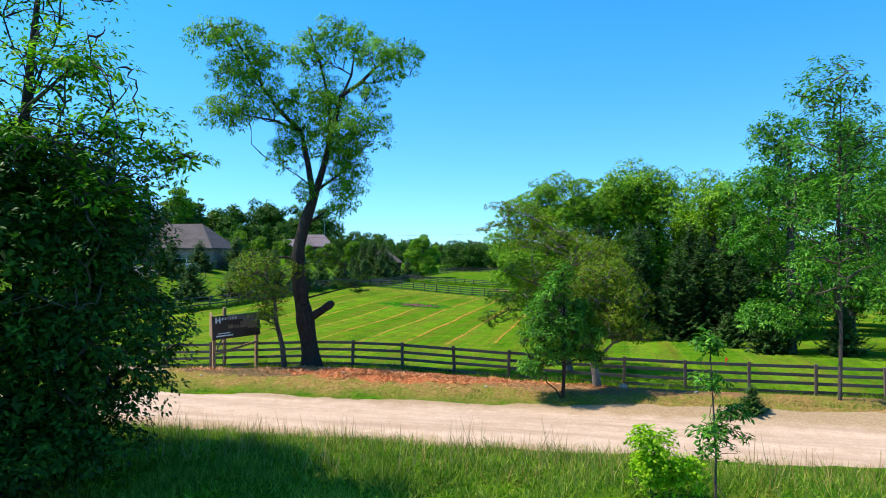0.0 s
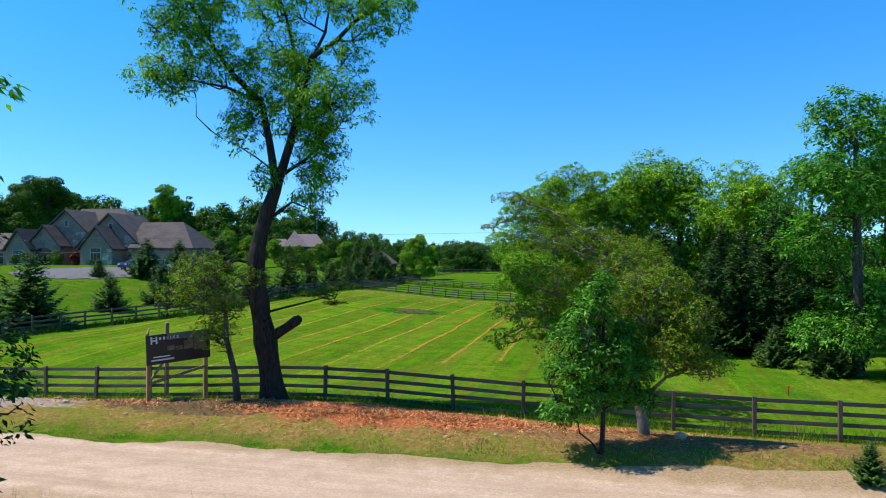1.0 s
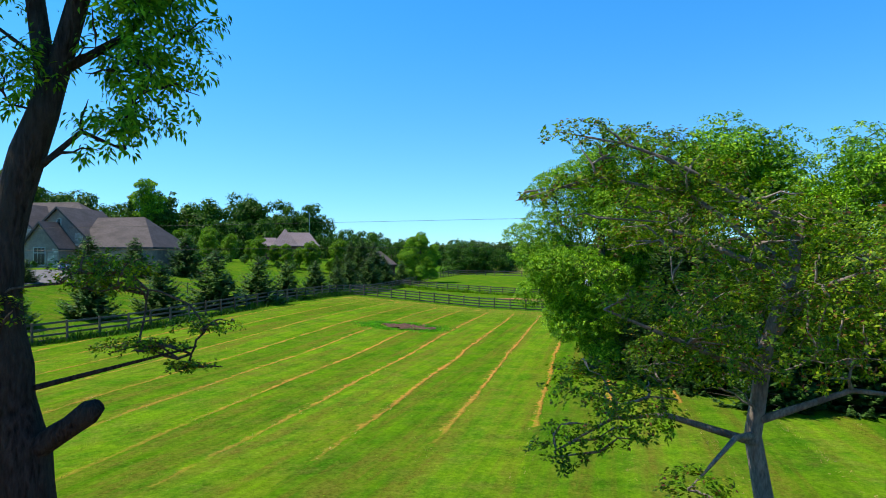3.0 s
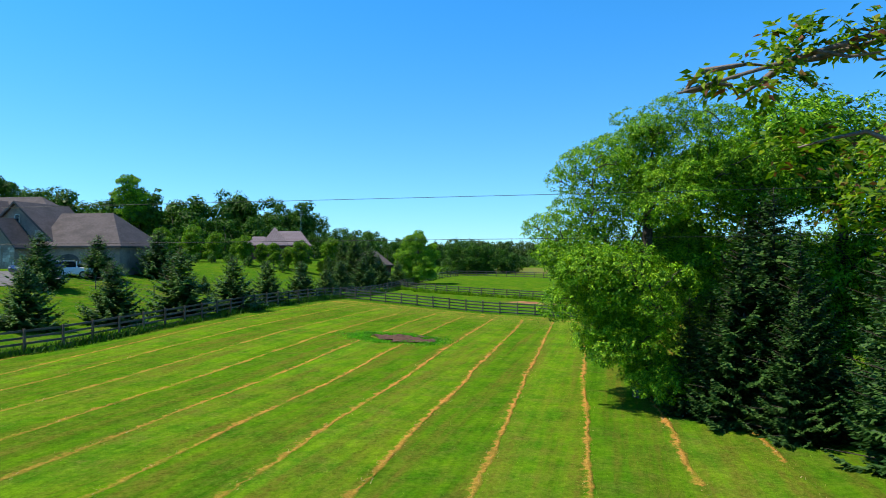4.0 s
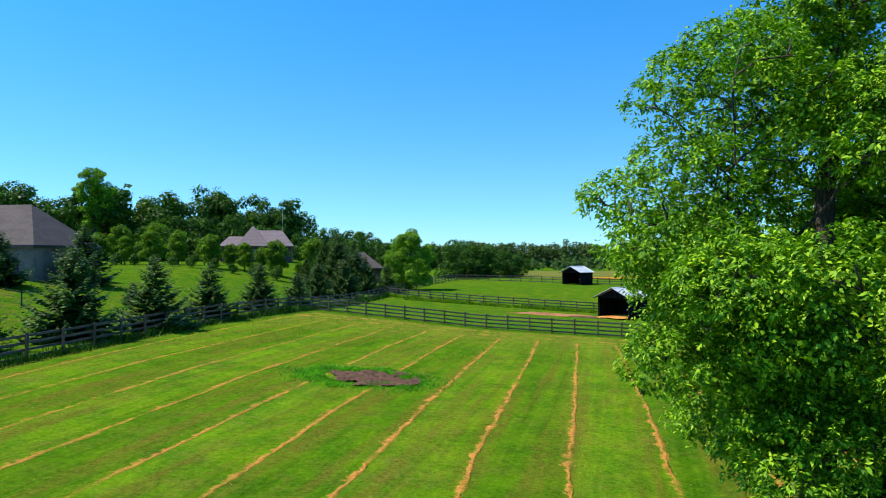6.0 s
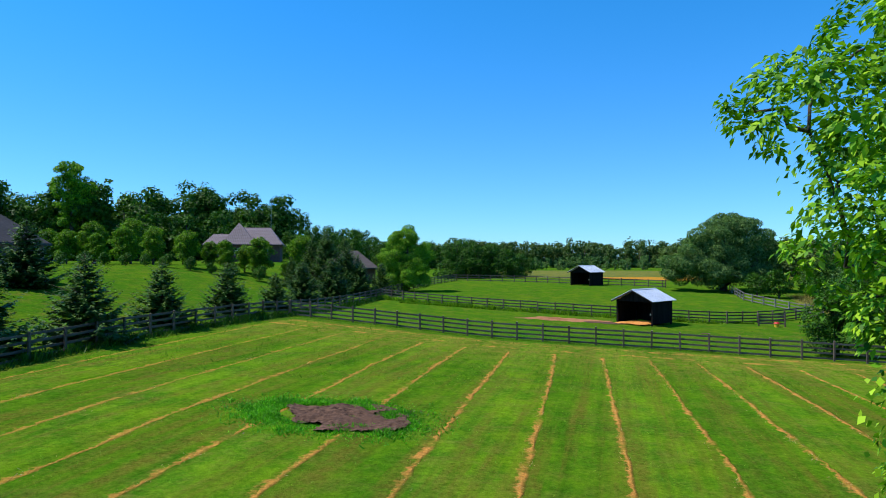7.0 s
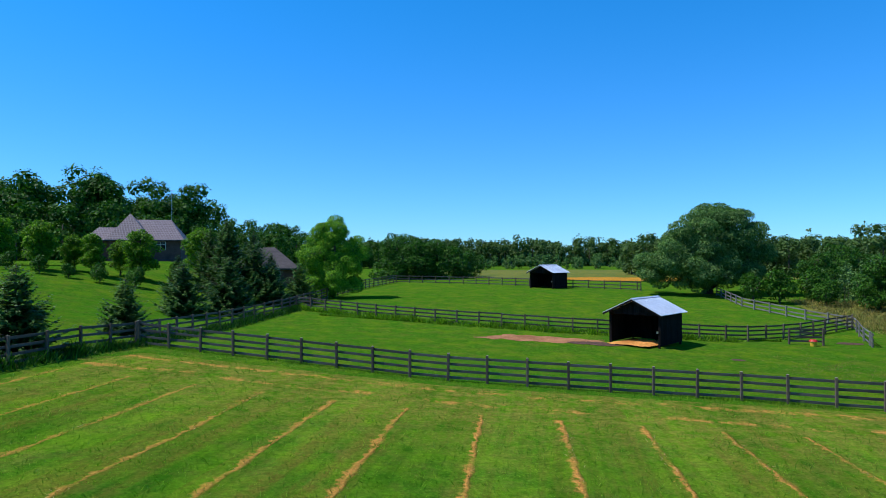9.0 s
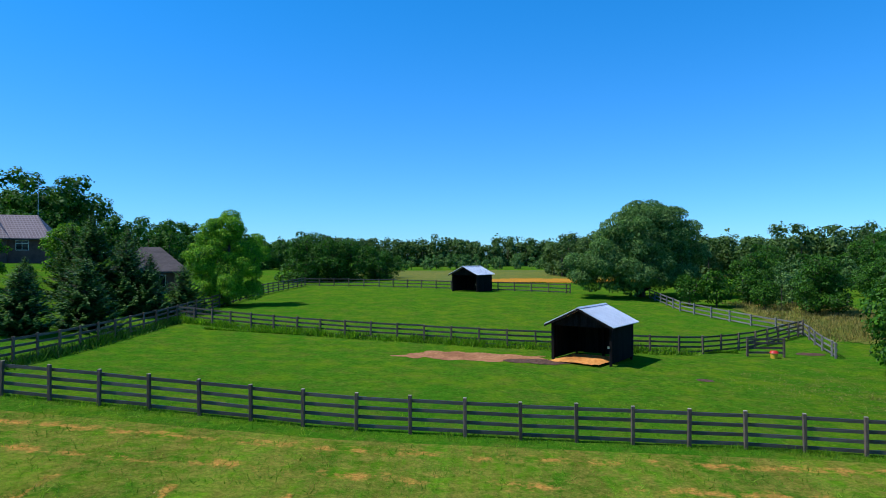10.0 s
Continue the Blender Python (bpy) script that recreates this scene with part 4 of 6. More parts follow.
# the tree beside the start of the way, its shade put into the leaf colour
broadleaf("roadside_tree", "dense roadside tree, leaves coloured dark for its shaded side", "tree", on(-10.0, 15.6, 0, 1.25),
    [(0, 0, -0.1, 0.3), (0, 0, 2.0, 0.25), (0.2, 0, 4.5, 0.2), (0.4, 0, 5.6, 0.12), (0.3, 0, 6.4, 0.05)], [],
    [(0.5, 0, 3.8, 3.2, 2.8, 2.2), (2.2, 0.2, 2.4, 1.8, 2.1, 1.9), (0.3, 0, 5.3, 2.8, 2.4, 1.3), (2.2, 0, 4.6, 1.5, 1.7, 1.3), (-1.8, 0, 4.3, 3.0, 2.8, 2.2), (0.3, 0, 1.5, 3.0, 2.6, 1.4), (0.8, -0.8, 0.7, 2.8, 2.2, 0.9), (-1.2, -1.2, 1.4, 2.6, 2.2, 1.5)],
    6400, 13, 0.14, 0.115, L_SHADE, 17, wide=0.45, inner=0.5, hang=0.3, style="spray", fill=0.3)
broadleaf("roadside_tree", "thin-crowned tree with bright leaf tips above the dark roadside tree", "tree", on(-9.6, 14.2),
    [(0, 0, -0.1, 0.14), (0, 0, 4.0, 0.12), (0.6, 0, 6.0, 0.09), (1.8, 0, 8.0, 0.05), (2.8, 0.1, 9.0, 0.02)], [],
    [(3.6, 0, 7.4, 1.4, 1.3, 0.7), (2.6, 0, 8.8, 1.4, 1.4, 0.8), (4.7, 0, 6.9, 0.9, 0.9, 0.45), (1.6, 0, 7.3, 1.4, 1.4, 0.9), (3.4, 0, 6.2, 1.2, 1.0, 0.5)],
    480, 12, 0.15, 0.17, L_LOCUST, 18, wide=0.34, inner=0.15, hang=0.35, style="spray")
broadleaf("bare_twig_tree", "half-dead tree with bare dark twigs above the roadside tree", "tree", on(-8.5, 15.0),
    [(0, 0, -0.1, 0.2), (0.1, 0, 4.0, 0.15), (0.2, 0, 8.0, 0.1), (0.6, 0, 12.0, 0.03)], [],
    [(0.8, 0, 9.5, 1.8, 1.6, 2.2), (-0.6, 0, 10.5, 1.4, 1.4, 2.0), (1.6, 0, 11.5, 1.0, 1.2, 1.6)],
    420, 3, 0.3, 0.13, L_ASH, 19, bark=M_BARK, wide=0.4, inner=0.2)
broadleaf("sapling", "slim sapling with sparse light leaves on the grassy bank", "sapling", on(5.9, 12.7),
    [(0, 0, -0.1, 0.025), (0.02, 0, 1.2, 0.02), (-0.05, 0, 2.4, 0.014), (-0.1, 0, 3.5, 0.005)], [],
    [(-0.1, 0, 3.2, 0.35, 0.35, 0.3), (-0.1, 0, 2.5, 0.4, 0.4, 0.2), (0.1, 0, 1.5, 0.55, 0.5, 0.5), (0.4, 0, 1.9, 0.3, 0.3, 0.2)],
    150, 11, 0.10, 0.13, L_ASH, 20, wide=0.34, inner=0.1, twig=0.006, hang=0.4, style="spray")
broadleaf("bush", "small bright green bush on the grassy bank", "bush", on(4.8, 13.1, 0, 0.92, -0.05),
    [(0, 0, -0.1, 0.03), (0, 0, 0.6, 0.02)], [],
    [(0, 0, 1.2, 0.5, 0.5, 0.45), (0.1, 0, 0.6, 0.65, 0.6, 0.5), (0.8, 0, 0.5, 0.4, 0.4, 0.4)],
    330, 12, 0.09, 0.11, L_LIME, 21, wide=0.5, inner=0.3, twig=0.006, hang=0.1, style="spray")

# the grove inside the paddock
MAPLE_TRUNK = [(0, 0, -0.2, 0.42), (0, 0, 1.5, 0.34), (0.1, 0, 3.5, 0.3), (0.3, 0.2, 7.0, 0.2), (0.4, 0, 10.0, 0.1)]
MAPLE_CROWN = [(1.9, 0, 10.5, 2.2, 2.4, 2.3), (0.1, 0.4, 10.4, 1.9, 2.0, 1.8), (-1.5, -0.3, 8.6, 2.4, 2.6, 2.2), (-3.0, 0.2, 6.5, 2.0, 2.2, 1.6), (-2.6, -0.4, 4.3, 2.1, 2.2, 1.5), (-1.4, -2.8, 4.9, 2.5, 2.0, 1.9), (0.2, -2.0, 8.3, 2.0, 1.7, 1.5), (-0.9, -2.0, 2.6, 2.0, 1.8, 1.2), (0.8, 2.4, 7.0, 3.0, 2.0, 2.6), (3.2, -0.6, 9.0, 2.1, 2.0, 1.9), (1.6, 0.6, 4.5, 2.2, 2.2, 2.6), (-0.6, 1.0, 2.6, 2.0, 2.0, 1.2), (0.0, -2.4, 1.3, 1.5, 1.3, 0.9), (2.6, -1.6, 2.2, 1.8, 1.6, 1.6), (4.2, 0.6, 9.9, 1.9, 2.0, 1.7)]
broadleaf("maple_tree", "large broad maple with full sunlit crown in the paddock", "tree", on(11.7, 57.5, 0, 1.05), MAPLE_TRUNK, [], lumpy(MAPLE_CROWN, 13, 0.95, 22),
    15000, 19, 0.14, 0.108, L_MAPLE, 22, wide=0.45, inner=0.86, hang=0.55, style="spray", core=(MAPLE_CROWN, 0.72, 0.055, 1300))
maple = broadleaf("maple_tree", "broad green maple standing within the paddock grove", "tree", on(17.9, 60.5, 0, 1.08), MAPLE_TRUNK, [], lumpy(MAPLE_CROWN, 10, 1.4, 25),
    4200, 11, 0.2, 0.22, L_MAPLE, 25, wide=0.42, inner=0.8, sides=4, hang=0.5, style="spray", core=(MAPLE_CROWN, 0.66, 0.08, 700))
for x, y, turn, s in ((23.4, 61.5, 200, 1.12), (26.0, 56.5, 250, 0.98), (33.0, 62.5, 40, 0.85)):
    copy_thing(maple, on(x, y, turn, s))
big = spruce("spruce_tree", "tall dark spruce with drooping boughs in the paddock grove", on(17.0, 48.6, 0, 0.76), 11.0, 3.6, 23, mat=L_FIR, dense=1.15)
for x, y, turn, s in ((22.0, 51.5, 70, 1.05), (13.6, 52.4, 200, 0.9), (12.3, 54.0, 250, 0.55), (26.5, 47.0, 130, 0.9), (24.0, 48.4, 40, 1.1), (21.0, 46.8, 100, 0.95), (25.6, 51.6, 330, 1.25), (33.4, 69.6, 20, 1.72), (15.2, 46.4, 310, 0.8), (18.8, 46.0, 150, 0.8), (23.0, 45.4, 260, 0.7), (15.4, 53.6, 10, 1.05), (13.6, 55.0, 75, 0.6), (13.3, 52.6, 20, 0.62), (15.0, 51.2, 280, 0.85), (14.2, 50.0, 130, 0.6), (16.4, 47.2, 210, 0.6), (16.4, 56.4, 160, 1.1)):
    copy_thing(big, on(x, y, turn, s))
poplar = broadleaf("tall_grove_tree", "tall open-crowned tree at the grove's edge", "tree", on(27.6, 50.5, 0, 0.9),
    [(0, 0, -0.2, 0.3), (0, 0, 3.0, 0.26), (0.2, 0, 8.0, 0.18), (0.3, 0, 13.0, 0.08)], [],
    lumpy([(0.4, 0, 12.6, 2.2, 2.2, 2.2), (-1.8, 0, 9.4, 2.4, 2.4, 2.0), (2.2, 0, 9.8, 2.2, 2.4, 2.0), (0, -1.2, 6.6, 2.6, 2.4, 2.2), (-1.2, 0, 3.6, 2.2, 2.2, 1.6), (0.4, -0.4, 2.2, 2.4, 2.2, 1.5)], 7, 1.5, 24),
    2300, 12, 0.28, 0.24, L_ASH, 24, wide=0.42, inner=0.5, sides=4, hang=0.4, style="spray")
for x, y, turn, s in ((36.0, 53.0, 120, 1.35), (21.8, 37.2, 220, 1.04), (31.5, 41.0, 80, 1.1), (40, 60, 10, 1.3)):
    copy_thing(poplar, on(x, y, turn, s))

# lawn conifers
small = spruce("lawn_spruce", "young spruce standing on the lawn behind the board fence", on(-19.6, 78.2), 4.6, 2.6, 31, dense=1.7, group="lawn conifers")
for x, y, s in ((-16.6, 83.6, 1.2), (-13.7, 88.4, 1.05), (-12.2, 95.4, 0.92), (-10.2, 103.4, 0.9), (-8.6, 113.6, 0.75), (-19.5, 99.5, 0.42), (-26.8, 106.7, 1.2), (-30.4, 100.0, 1.0), (-31.0, 90.0, 1.1),
    (-27.5, 58.2, 1.25), (-26.0, 68.3, 0.75), (-23.4, 74.0, 0.95), (-4.6, 141.0, 1.35), (-2.8, 140.5, 0.95), (-0.2, 143.0, 0.95), (-8.2, 126.5, 0.95), (-5.4, 130.6, 1.1), (19.9, 41.0, 0.5), (20.6, 37.4, 0.55), (24.0, 36.0, 0.6), (-34.9, 86.1, 0.5)):
    copy_thing(small, on(x, y, x * 77 % 360, s))
tagged(copy_thing(small, on(11.5, 22.0, 40, 0.22)), "small dark evergreen bush on the road verge", group="verge bushes")

# ---- more materials ----
M_SHEDWOOD = rough_mat("black_stained_boards", (0.007, 0.006, 0.006), (0.022, 0.019, 0.018), 7.0, 0.92, 0.6, 0.006, each=0.4, stretch=(5, 5, 0.5))
M_TIN = rough_mat("galvanised_roofing", (0.62, 0.66, 0.72), (0.78, 0.82, 0.88), 2.0, 0.35, 0.15, 0.004, metal=0.3, stain=(0.55, 0.58, 0.62))
M_STRAWBED = rough_mat("straw_bedding", (0.50, 0.19, 0.042), (0.84, 0.40, 0.105), 5.0, 0.95, 1.0, 0.05)
M_SHINGLE = rough_mat("brown_shingles", (0.052, 0.042, 0.040), (0.10, 0.08, 0.076), 4.0, 0.9, 0.4, 0.02, stretch=(1, 1, 3))


def tile_mat():
    m, b, links = blank("plum_roof_tiles")
    tex = m.node_tree.nodes.new("ShaderNodeTexCoord")
    sep = m.node_tree.nodes.new("ShaderNodeSeparateXYZ")
    links.new(tex.outputs["Object"], sep.inputs[0])
    mid = m.node_tree.nodes.new("ShaderNodeCombineXYZ")
    links.new(maths(m, "ADD", sep.outputs[0], maths(m, "MULTIPLY", sep.outputs[1], 0.35)), mid.inputs[0])
    links.new(maths(m, "MULTIPLY", sep.outputs[2], 1.3), mid.inputs[1])
    t = node(m, "ShaderNodeTexBrick", Scale=1.0)
    t.inputs["Color1"].default_value, t.inputs["Color2"].default_value, t.inputs["Mortar"].default_value = (0.085, 0.058, 0.062, 1), (0.12, 0.083, 0.088, 1), (0.24, 0.20, 0.205, 1)
    t.inputs["Mortar Size"].default_value, t.inputs["Brick Width"].default_value, t.inputs["Row Height"].default_value = 0.045, 0.42, 0.42
    t.offset = 0.0
    links.new(mid.outputs[0], t.inputs["Vector"])
    links.new(mixed(m, maths(m, "MULTIPLY", noise_of(m, place_of(m), 0.8), 0.4), t.outputs[0], (0.12, 0.09, 0.09)), b.inputs["Base Color"])
    b.inputs["Roughness"].default_value = 0.7
    bumped(m, b, t.outputs["Fac"], 0.6, 0.05)
    return m


M_TILE = tile_mat()
M_STUCCO = rough_mat("grey_stucco", (0.25, 0.185, 0.15), (0.35, 0.265, 0.215), 6.0, 0.95, 0.3, 0.01)
M_STONE = rough_mat("field_stone", (0.32, 0.26, 0.21), (0.68, 0.58, 0.48), 3.0, 0.9, 0.8, 0.05, each=0.45)
M_BRICK = rough_mat("dark_brick", (0.10, 0.045, 0.035), (0.17, 0.08, 0.06), 9.0, 0.9, 0.5, 0.02)
M_TRIM = rough_mat("cream_trim", (0.58, 0.54, 0.48), (0.70, 0.66, 0.60), 4.0, 0.6, 0.1, 0.003)
M_DARKTRIM = rough_mat("dark_fascia", (0.03, 0.026, 0.025), (0.06, 0.052, 0.05), 5.0, 0.6, 0.1, 0.003)
M_DOOR = rough_mat("maroon_door", (0.045, 0.014, 0.014), (0.08, 0.026, 0.024), 5.0, 0.45, 0.2, 0.004)
M_LUMBER = rough_mat("raw_lumber", (0.26, 0.13, 0.055), (0.46, 0.27, 0.13), 6.0, 0.8, 0.5, 0.006, each=0.3, stretch=(3, 3, 0.5))
M_SIGN = rough_mat("black_sign_print", (0.008, 0.008, 0.009), (0.018, 0.018, 0.02), 3.0, 0.35, 0.05, 0.001)
M_SIGNSKY = rough_mat("sign_print_grey", (0.10, 0.11, 0.13), (0.20, 0.21, 0.23), 2.0, 0.35, 0.05, 0.001)
M_SIGNHOUSE = rough_mat("sign_print_tan", (0.07, 0.055, 0.045), (0.20, 0.165, 0.13), 6.0, 0.35, 0.05, 0.001)
M_WHITE = rough_mat("white_print", (0.70, 0.70, 0.70), (0.82, 0.82, 0.82), 3.0, 0.5, 0.05, 0.001)
M_RUBBER = rough_mat("tyre_rubber", (0.012, 0.012, 0.012), (0.025, 0.025, 0.025), 20, 0.85, 0.3, 0.003)
M_RED = rough_mat("red_plastic", (0.55, 0.02, 0.015), (0.70, 0.035, 0.02), 3.0, 0.45, 0.05, 0.002)
M_YELLOWP = rough_mat("yellow_plastic", (0.75, 0.45, 0.03), (0.85, 0.58, 0.05), 3.0, 0.45, 0.05, 0.002)
M_WIRE = rough_mat("black_cable", (0.01, 0.01, 0.01), (0.02, 0.02, 0.02), 10, 0.6, 0.1, 0.001)
M_ROCK = rough_mat("pale_rock", (0.30, 0.25, 0.19), (0.52, 0.45, 0.36), 6.0, 0.9, 0.8, 0.03, each=0.3)
M_FLOWERFIELD = rough_mat("flower_strip", (0.16, 0.15, 0.01), (0.62, 0.22, 0.012), 2.2, 0.95, 0.8, 0.1, stain=(0.55, 0.24, 0.01))
M_TALLGRASS = rough_mat("ripe_meadow", (0.085, 0.105, 0.012), (0.20, 0.19, 0.025), 1.4, 0.95, 0.8, 0.1, stain=(0.07, 0.12, 0.01))


def paint(name, colour, rough=0.3, metal=0.0):
    m, b, links = blank(name)
    n = noise_of(m, place_of(m), 4.0)
    links.new(mixed(m, maths(m, "MULTIPLY", n, 0.25), colour, tuple(c * 0.8 for c in colour)), b.inputs["Base Color"])
    b.inputs["Roughness"].default_value, b.inputs["Metallic"].default_value = rough, metal
    return m


M_CARWHITE = paint("white_car_paint", (0.72, 0.73, 0.75), 0.25)
M_CARBLUE = paint("blue_car_paint", (0.035, 0.05, 0.11), 0.2, 0.3)
M_GLASS = paint("dark_glass", (0.010, 0.012, 0.014), 0.08)
M_GLASS.node_tree.nodes["Principled BSDF"].inputs["Specular IOR Level"].default_value = 0.3
M_LAMP = paint("lamp_glass", (0.55, 0.55, 0.56), 0.15)
M_REDLAMP = paint("tail_lamp", (0.35, 0.01, 0.01), 0.2)
M_RIM = paint("alloy_rim", (0.5, 0.5, 0.52), 0.3, 0.8)

# ---- patches of ground ----
def spot(name, label, category, mat, u0, v0, ru, rv, lift=0.035, step=0.25, amount=0.4, scale=0.7):
    f = blob(u0, v0, ru, rv, amount, scale)
    return tagged(sheet(name, np.arange(u0 - ru * 1.25, u0 + ru * 1.25, step), np.arange(v0 - rv * 1.25, v0 + rv * 1.25, step), lift, mat, keep=f), label, category)


dug = spot("bare_soil", "dug patch of dark bare soil in the hay field", "soil", M_SOIL, -12.0, 43.0, 1.95, 1.8, 0.012, 0.08, 1.2, 1.1)
for v in dug.data.vertices:
    v.co.z += 0.05 + 0.09 * noise.noise(v.co * 1.7) + 0.06 * noise.noise(v.co * 5.3)
spot("trampled_ground", "trampled pale sandy strip before the shed", "soil", M_SAND, -7.2, 90.0, 4.8, 1.5, 0.015, 0.1, 1.3, 0.9)
spot("bare_soil", "dark trampled soil beside the straw bedding", "soil", M_SOIL, -3.6, 88.9, 2.2, 0.9, 0.025, 0.12, 0.7, 0.8)
spot("bare_soil", "worn soil at the paddock gate", "soil", M_SOIL, 16.0, 95.5, 1.0, 0.6, 0.015, 0.12, 0.8, 0.8)
spot("bare_soil", "small trampled soil patch in the far paddock", "soil", M_SOIL, 5.1, 84.9, 0.5, 0.35, 0.015, 0.1, 0.9, 1.1)
spot("flower_strip", "bright orange strip of flowers beyond the paddocks", "flower field", M_FLOWERFIELD, 8.0, 168.0, 15.0, 8.0, 0.10, 1.0, 0.3, 0.15)
spot("meadow", "ripe yellow-green meadow beyond the far fence", "meadow", M_TALLGRASS, 4.0, 196.0, 44.0, 34.0, 0.05, 2.5, 0.3, 0.05)
spot("meadow", "ripe meadow strip along the wooded side", "meadow", M_TALLGRASS, 27.0, 113.0, 7.5, 14.0, 0.05, 0.6, 0.5, 0.25)
spot("driveway", "grey asphalt driveway before the stone house", "driveway", M_ASPHALT, -53.5, 45.5, 5.2, 10.5, 0.05, 0.6, 0.25, 0.15)


# ---- run-in sheds ----
def shed(label, at, group="run-in sheds"):
    """Open-fronted shed; local x along the open front, y to the back."""
    root = thing("run_in_shed", label, "shed", at, group)
    w, d, eave, ridge = 3.75, 3.75, 2.35, 3.25
    for x in (0.0, w / 2, w):
        for y in (0.08, d - 0.08):
            if x == w / 2 and y < 1:
                continue
            bm = bmesh.new()
            top = eave - 0.06 if x != w / 2 else ridge - 0.12
            box(bm, x - 0.07, x + 0.07, y - 0.07, y + 0.07, -0.5, top)
            part("post", bevelled(bm, 0.01), M_SHEDWOOD, root)
    # vertical boards on three sides
    n = 18
    for side, x in (("left", -0.09), ("right", w + 0.09)):
        for i in range(n):
            bm = bmesh.new()
            y0 = 0.0 + i * d / n
            box(bm, x - 0.015, x + 0.015, y0 + 0.004, y0 + d / n - 0.004, 0.02, eave - 0.02)
            part("board", bm, M_SHEDWOOD, root)
    for i in range(n):
        x0, x1 = i * w / n, (i + 1) * w / n
        top = lambda x: eave + (ridge - eave) * (1 - abs(x - w / 2) / (w / 2)) - 0.1
        bm = bmesh.new()
        prism(bm, [(x0 + 0.004, 0.02), (x1 - 0.004, 0.02), (x1 - 0.004, top(x1)), (x0 + 0.004, top(x0))], d + 0.02, d + 0.05)
        part("board", bm, M_SHEDWOOD, root)
        bm = bmesh.new()
        low = eave - 0.22
        prism(bm, [(x0 + 0.003, low), (x1 - 0.003, low), (x1 - 0.003, top(x1)), (x0 + 0.003, top(x0))], -0.05, -0.02)
        part("gable_board", bm, M_SHEDWOOD, root)
    for y in (0.9, 1.8, 2.7):
        bm = bmesh.new()
        prism(bm, [(0, eave - 0.12), (w / 2, ridge - 0.12), (w, eave - 0.12), (w, eave - 0.02), (w / 2, ridge - 0.02), (0, eave - 0.02)], y - 0.025, y + 0.025)
        part("rafter", bm, M_SHEDWOOD, root)
    over = 0.38
    slope = (ridge - eave) / (w / 2)
    for sgn in (-1, 1):
        bm = bmesh.new()
        x_out, z_out = w / 2 + sgn * (w / 2 + over), eave - slope * over
        prism(bm, [(w / 2, ridge + 0.02), (x_out, z_out + 0.02), (x_out, z_out + 0.05), (w / 2, ridge + 0.05)], -0.45, d + 0.3)
        roof_sheet = part("roof_sheet", bm, M_TIN, root, "ribbed galvanised metal sheet")
        bm = bmesh.new()
        prism(bm, [(w / 2, ridge + 0.045), (x_out, z_out + 0.045), (x_out, z_out + 0.075), (w / 2, ridge + 0.075)], 0, 0.035)
        rib = part("rib", bm, M_TIN, roof_sheet, at=Matrix.Translation((0, -0.45, 0)))
        for k in range(1, 19):
            ob = new("rib", rib.data)
            ob.parent = roof_sheet
            ob.matrix_basis = Matrix.Translation((0, -0.45 + 0.2485 * k, 0))
        bm = bmesh.new()
        prism(bm, [(w / 2, ridge + 0.015), (x_out, z_out + 0.015), (x_out, z_out - 0.12), (w / 2, ridge - 0.12)], -0.48, -0.455)
        part("fascia_board", bm, M_SHEDWOOD, root)
    bm = bmesh.new()
    prism(bm, [(w / 2 - 0.14, ridge + 0.03), (w / 2, ridge + 0.105), (w / 2 + 0.14, ridge + 0.03), (w / 2, ridge + 0.085)], -0.46, d + 0.31)
    part("ridge_cap", bm, M_TIN, root)
    bm = bmesh.new()
    box(bm, w - 0.16, w - 0.04, -0.06, -0.02, 0.9, 1.05)
    part("hinge_plate", bm, M_RIM, root)
    return root


def shed_at(x, y, turn):
    return pose(x, y, height(x, y) + 0.02, 0, 0, turn)


shed("black open-fronted run-in shed with a bright metal roof", shed_at(24.2, 117.6, -50))
shed("black run-in shed with metal roof standing in the far paddock", shed_at(31.0, 164.3, -50))
bed = shed_at(24.2, 117.6, -50)
bm = bmesh.new()
bmesh.ops.create_grid(bm, x_segments=26, y_segments=22, size=0.5)
for v in bm.verts:
    r = max(abs(v.co.x), abs(v.co.y)) * 2
    v.co = Vector((1.75 + v.co.x * 3.2, 0.9 + v.co.y * 3.6, 0.02 + 0.16 * max(0, 1 - r ** 3) + 0.05 * noise.noise(v.co * 9)))
bed_ob = part("straw_bedding", bm, M_STRAWBED, None, at=bed)
tagged(bed_ob, "orange-tan straw bedding spilling from the open shed", "straw bedding")


# ---- houses ----
def gable(root, name, a0, a1, b0, b1, eave, ridge, wall, roof, z0=-0.8, over=0.35, stone=0.0):
    """A wing with its gable end to the front (low b): walls and two roof slopes."""
    mid = 0.5 * (a0 + a1)
    bm = bmesh.new()
    prism(bm, [(a0, z0), (a1, z0), (a1, eave), (mid, ridge), (a0, eave)], b0, b1)
    body = part("wall", bm, wall, root)
    sl = (ridge - eave) / (mid - a0)
    for sgn in (-1, 1):
        bm = bmesh.new()
        xo, zo = mid + sgn * (mid - a0 + over), eave - sl * over
        prism(bm, [(mid, ridge + 0.02), (xo, zo + 0.02), (xo, zo + 0.2), (mid, ridge + 0.22)], b0 - over, b1)
        part("roof", bm, roof, root)
        bm = bmesh.new()
        prism(bm, [(mid, ridge - 0.05), (xo, zo - 0.05), (xo, zo + 0.22), (mid, ridge + 0.24)], b0 - over - 0.06, b0 - over)
        part("bargeboard", bm, M_DARKTRIM, root)
    return body


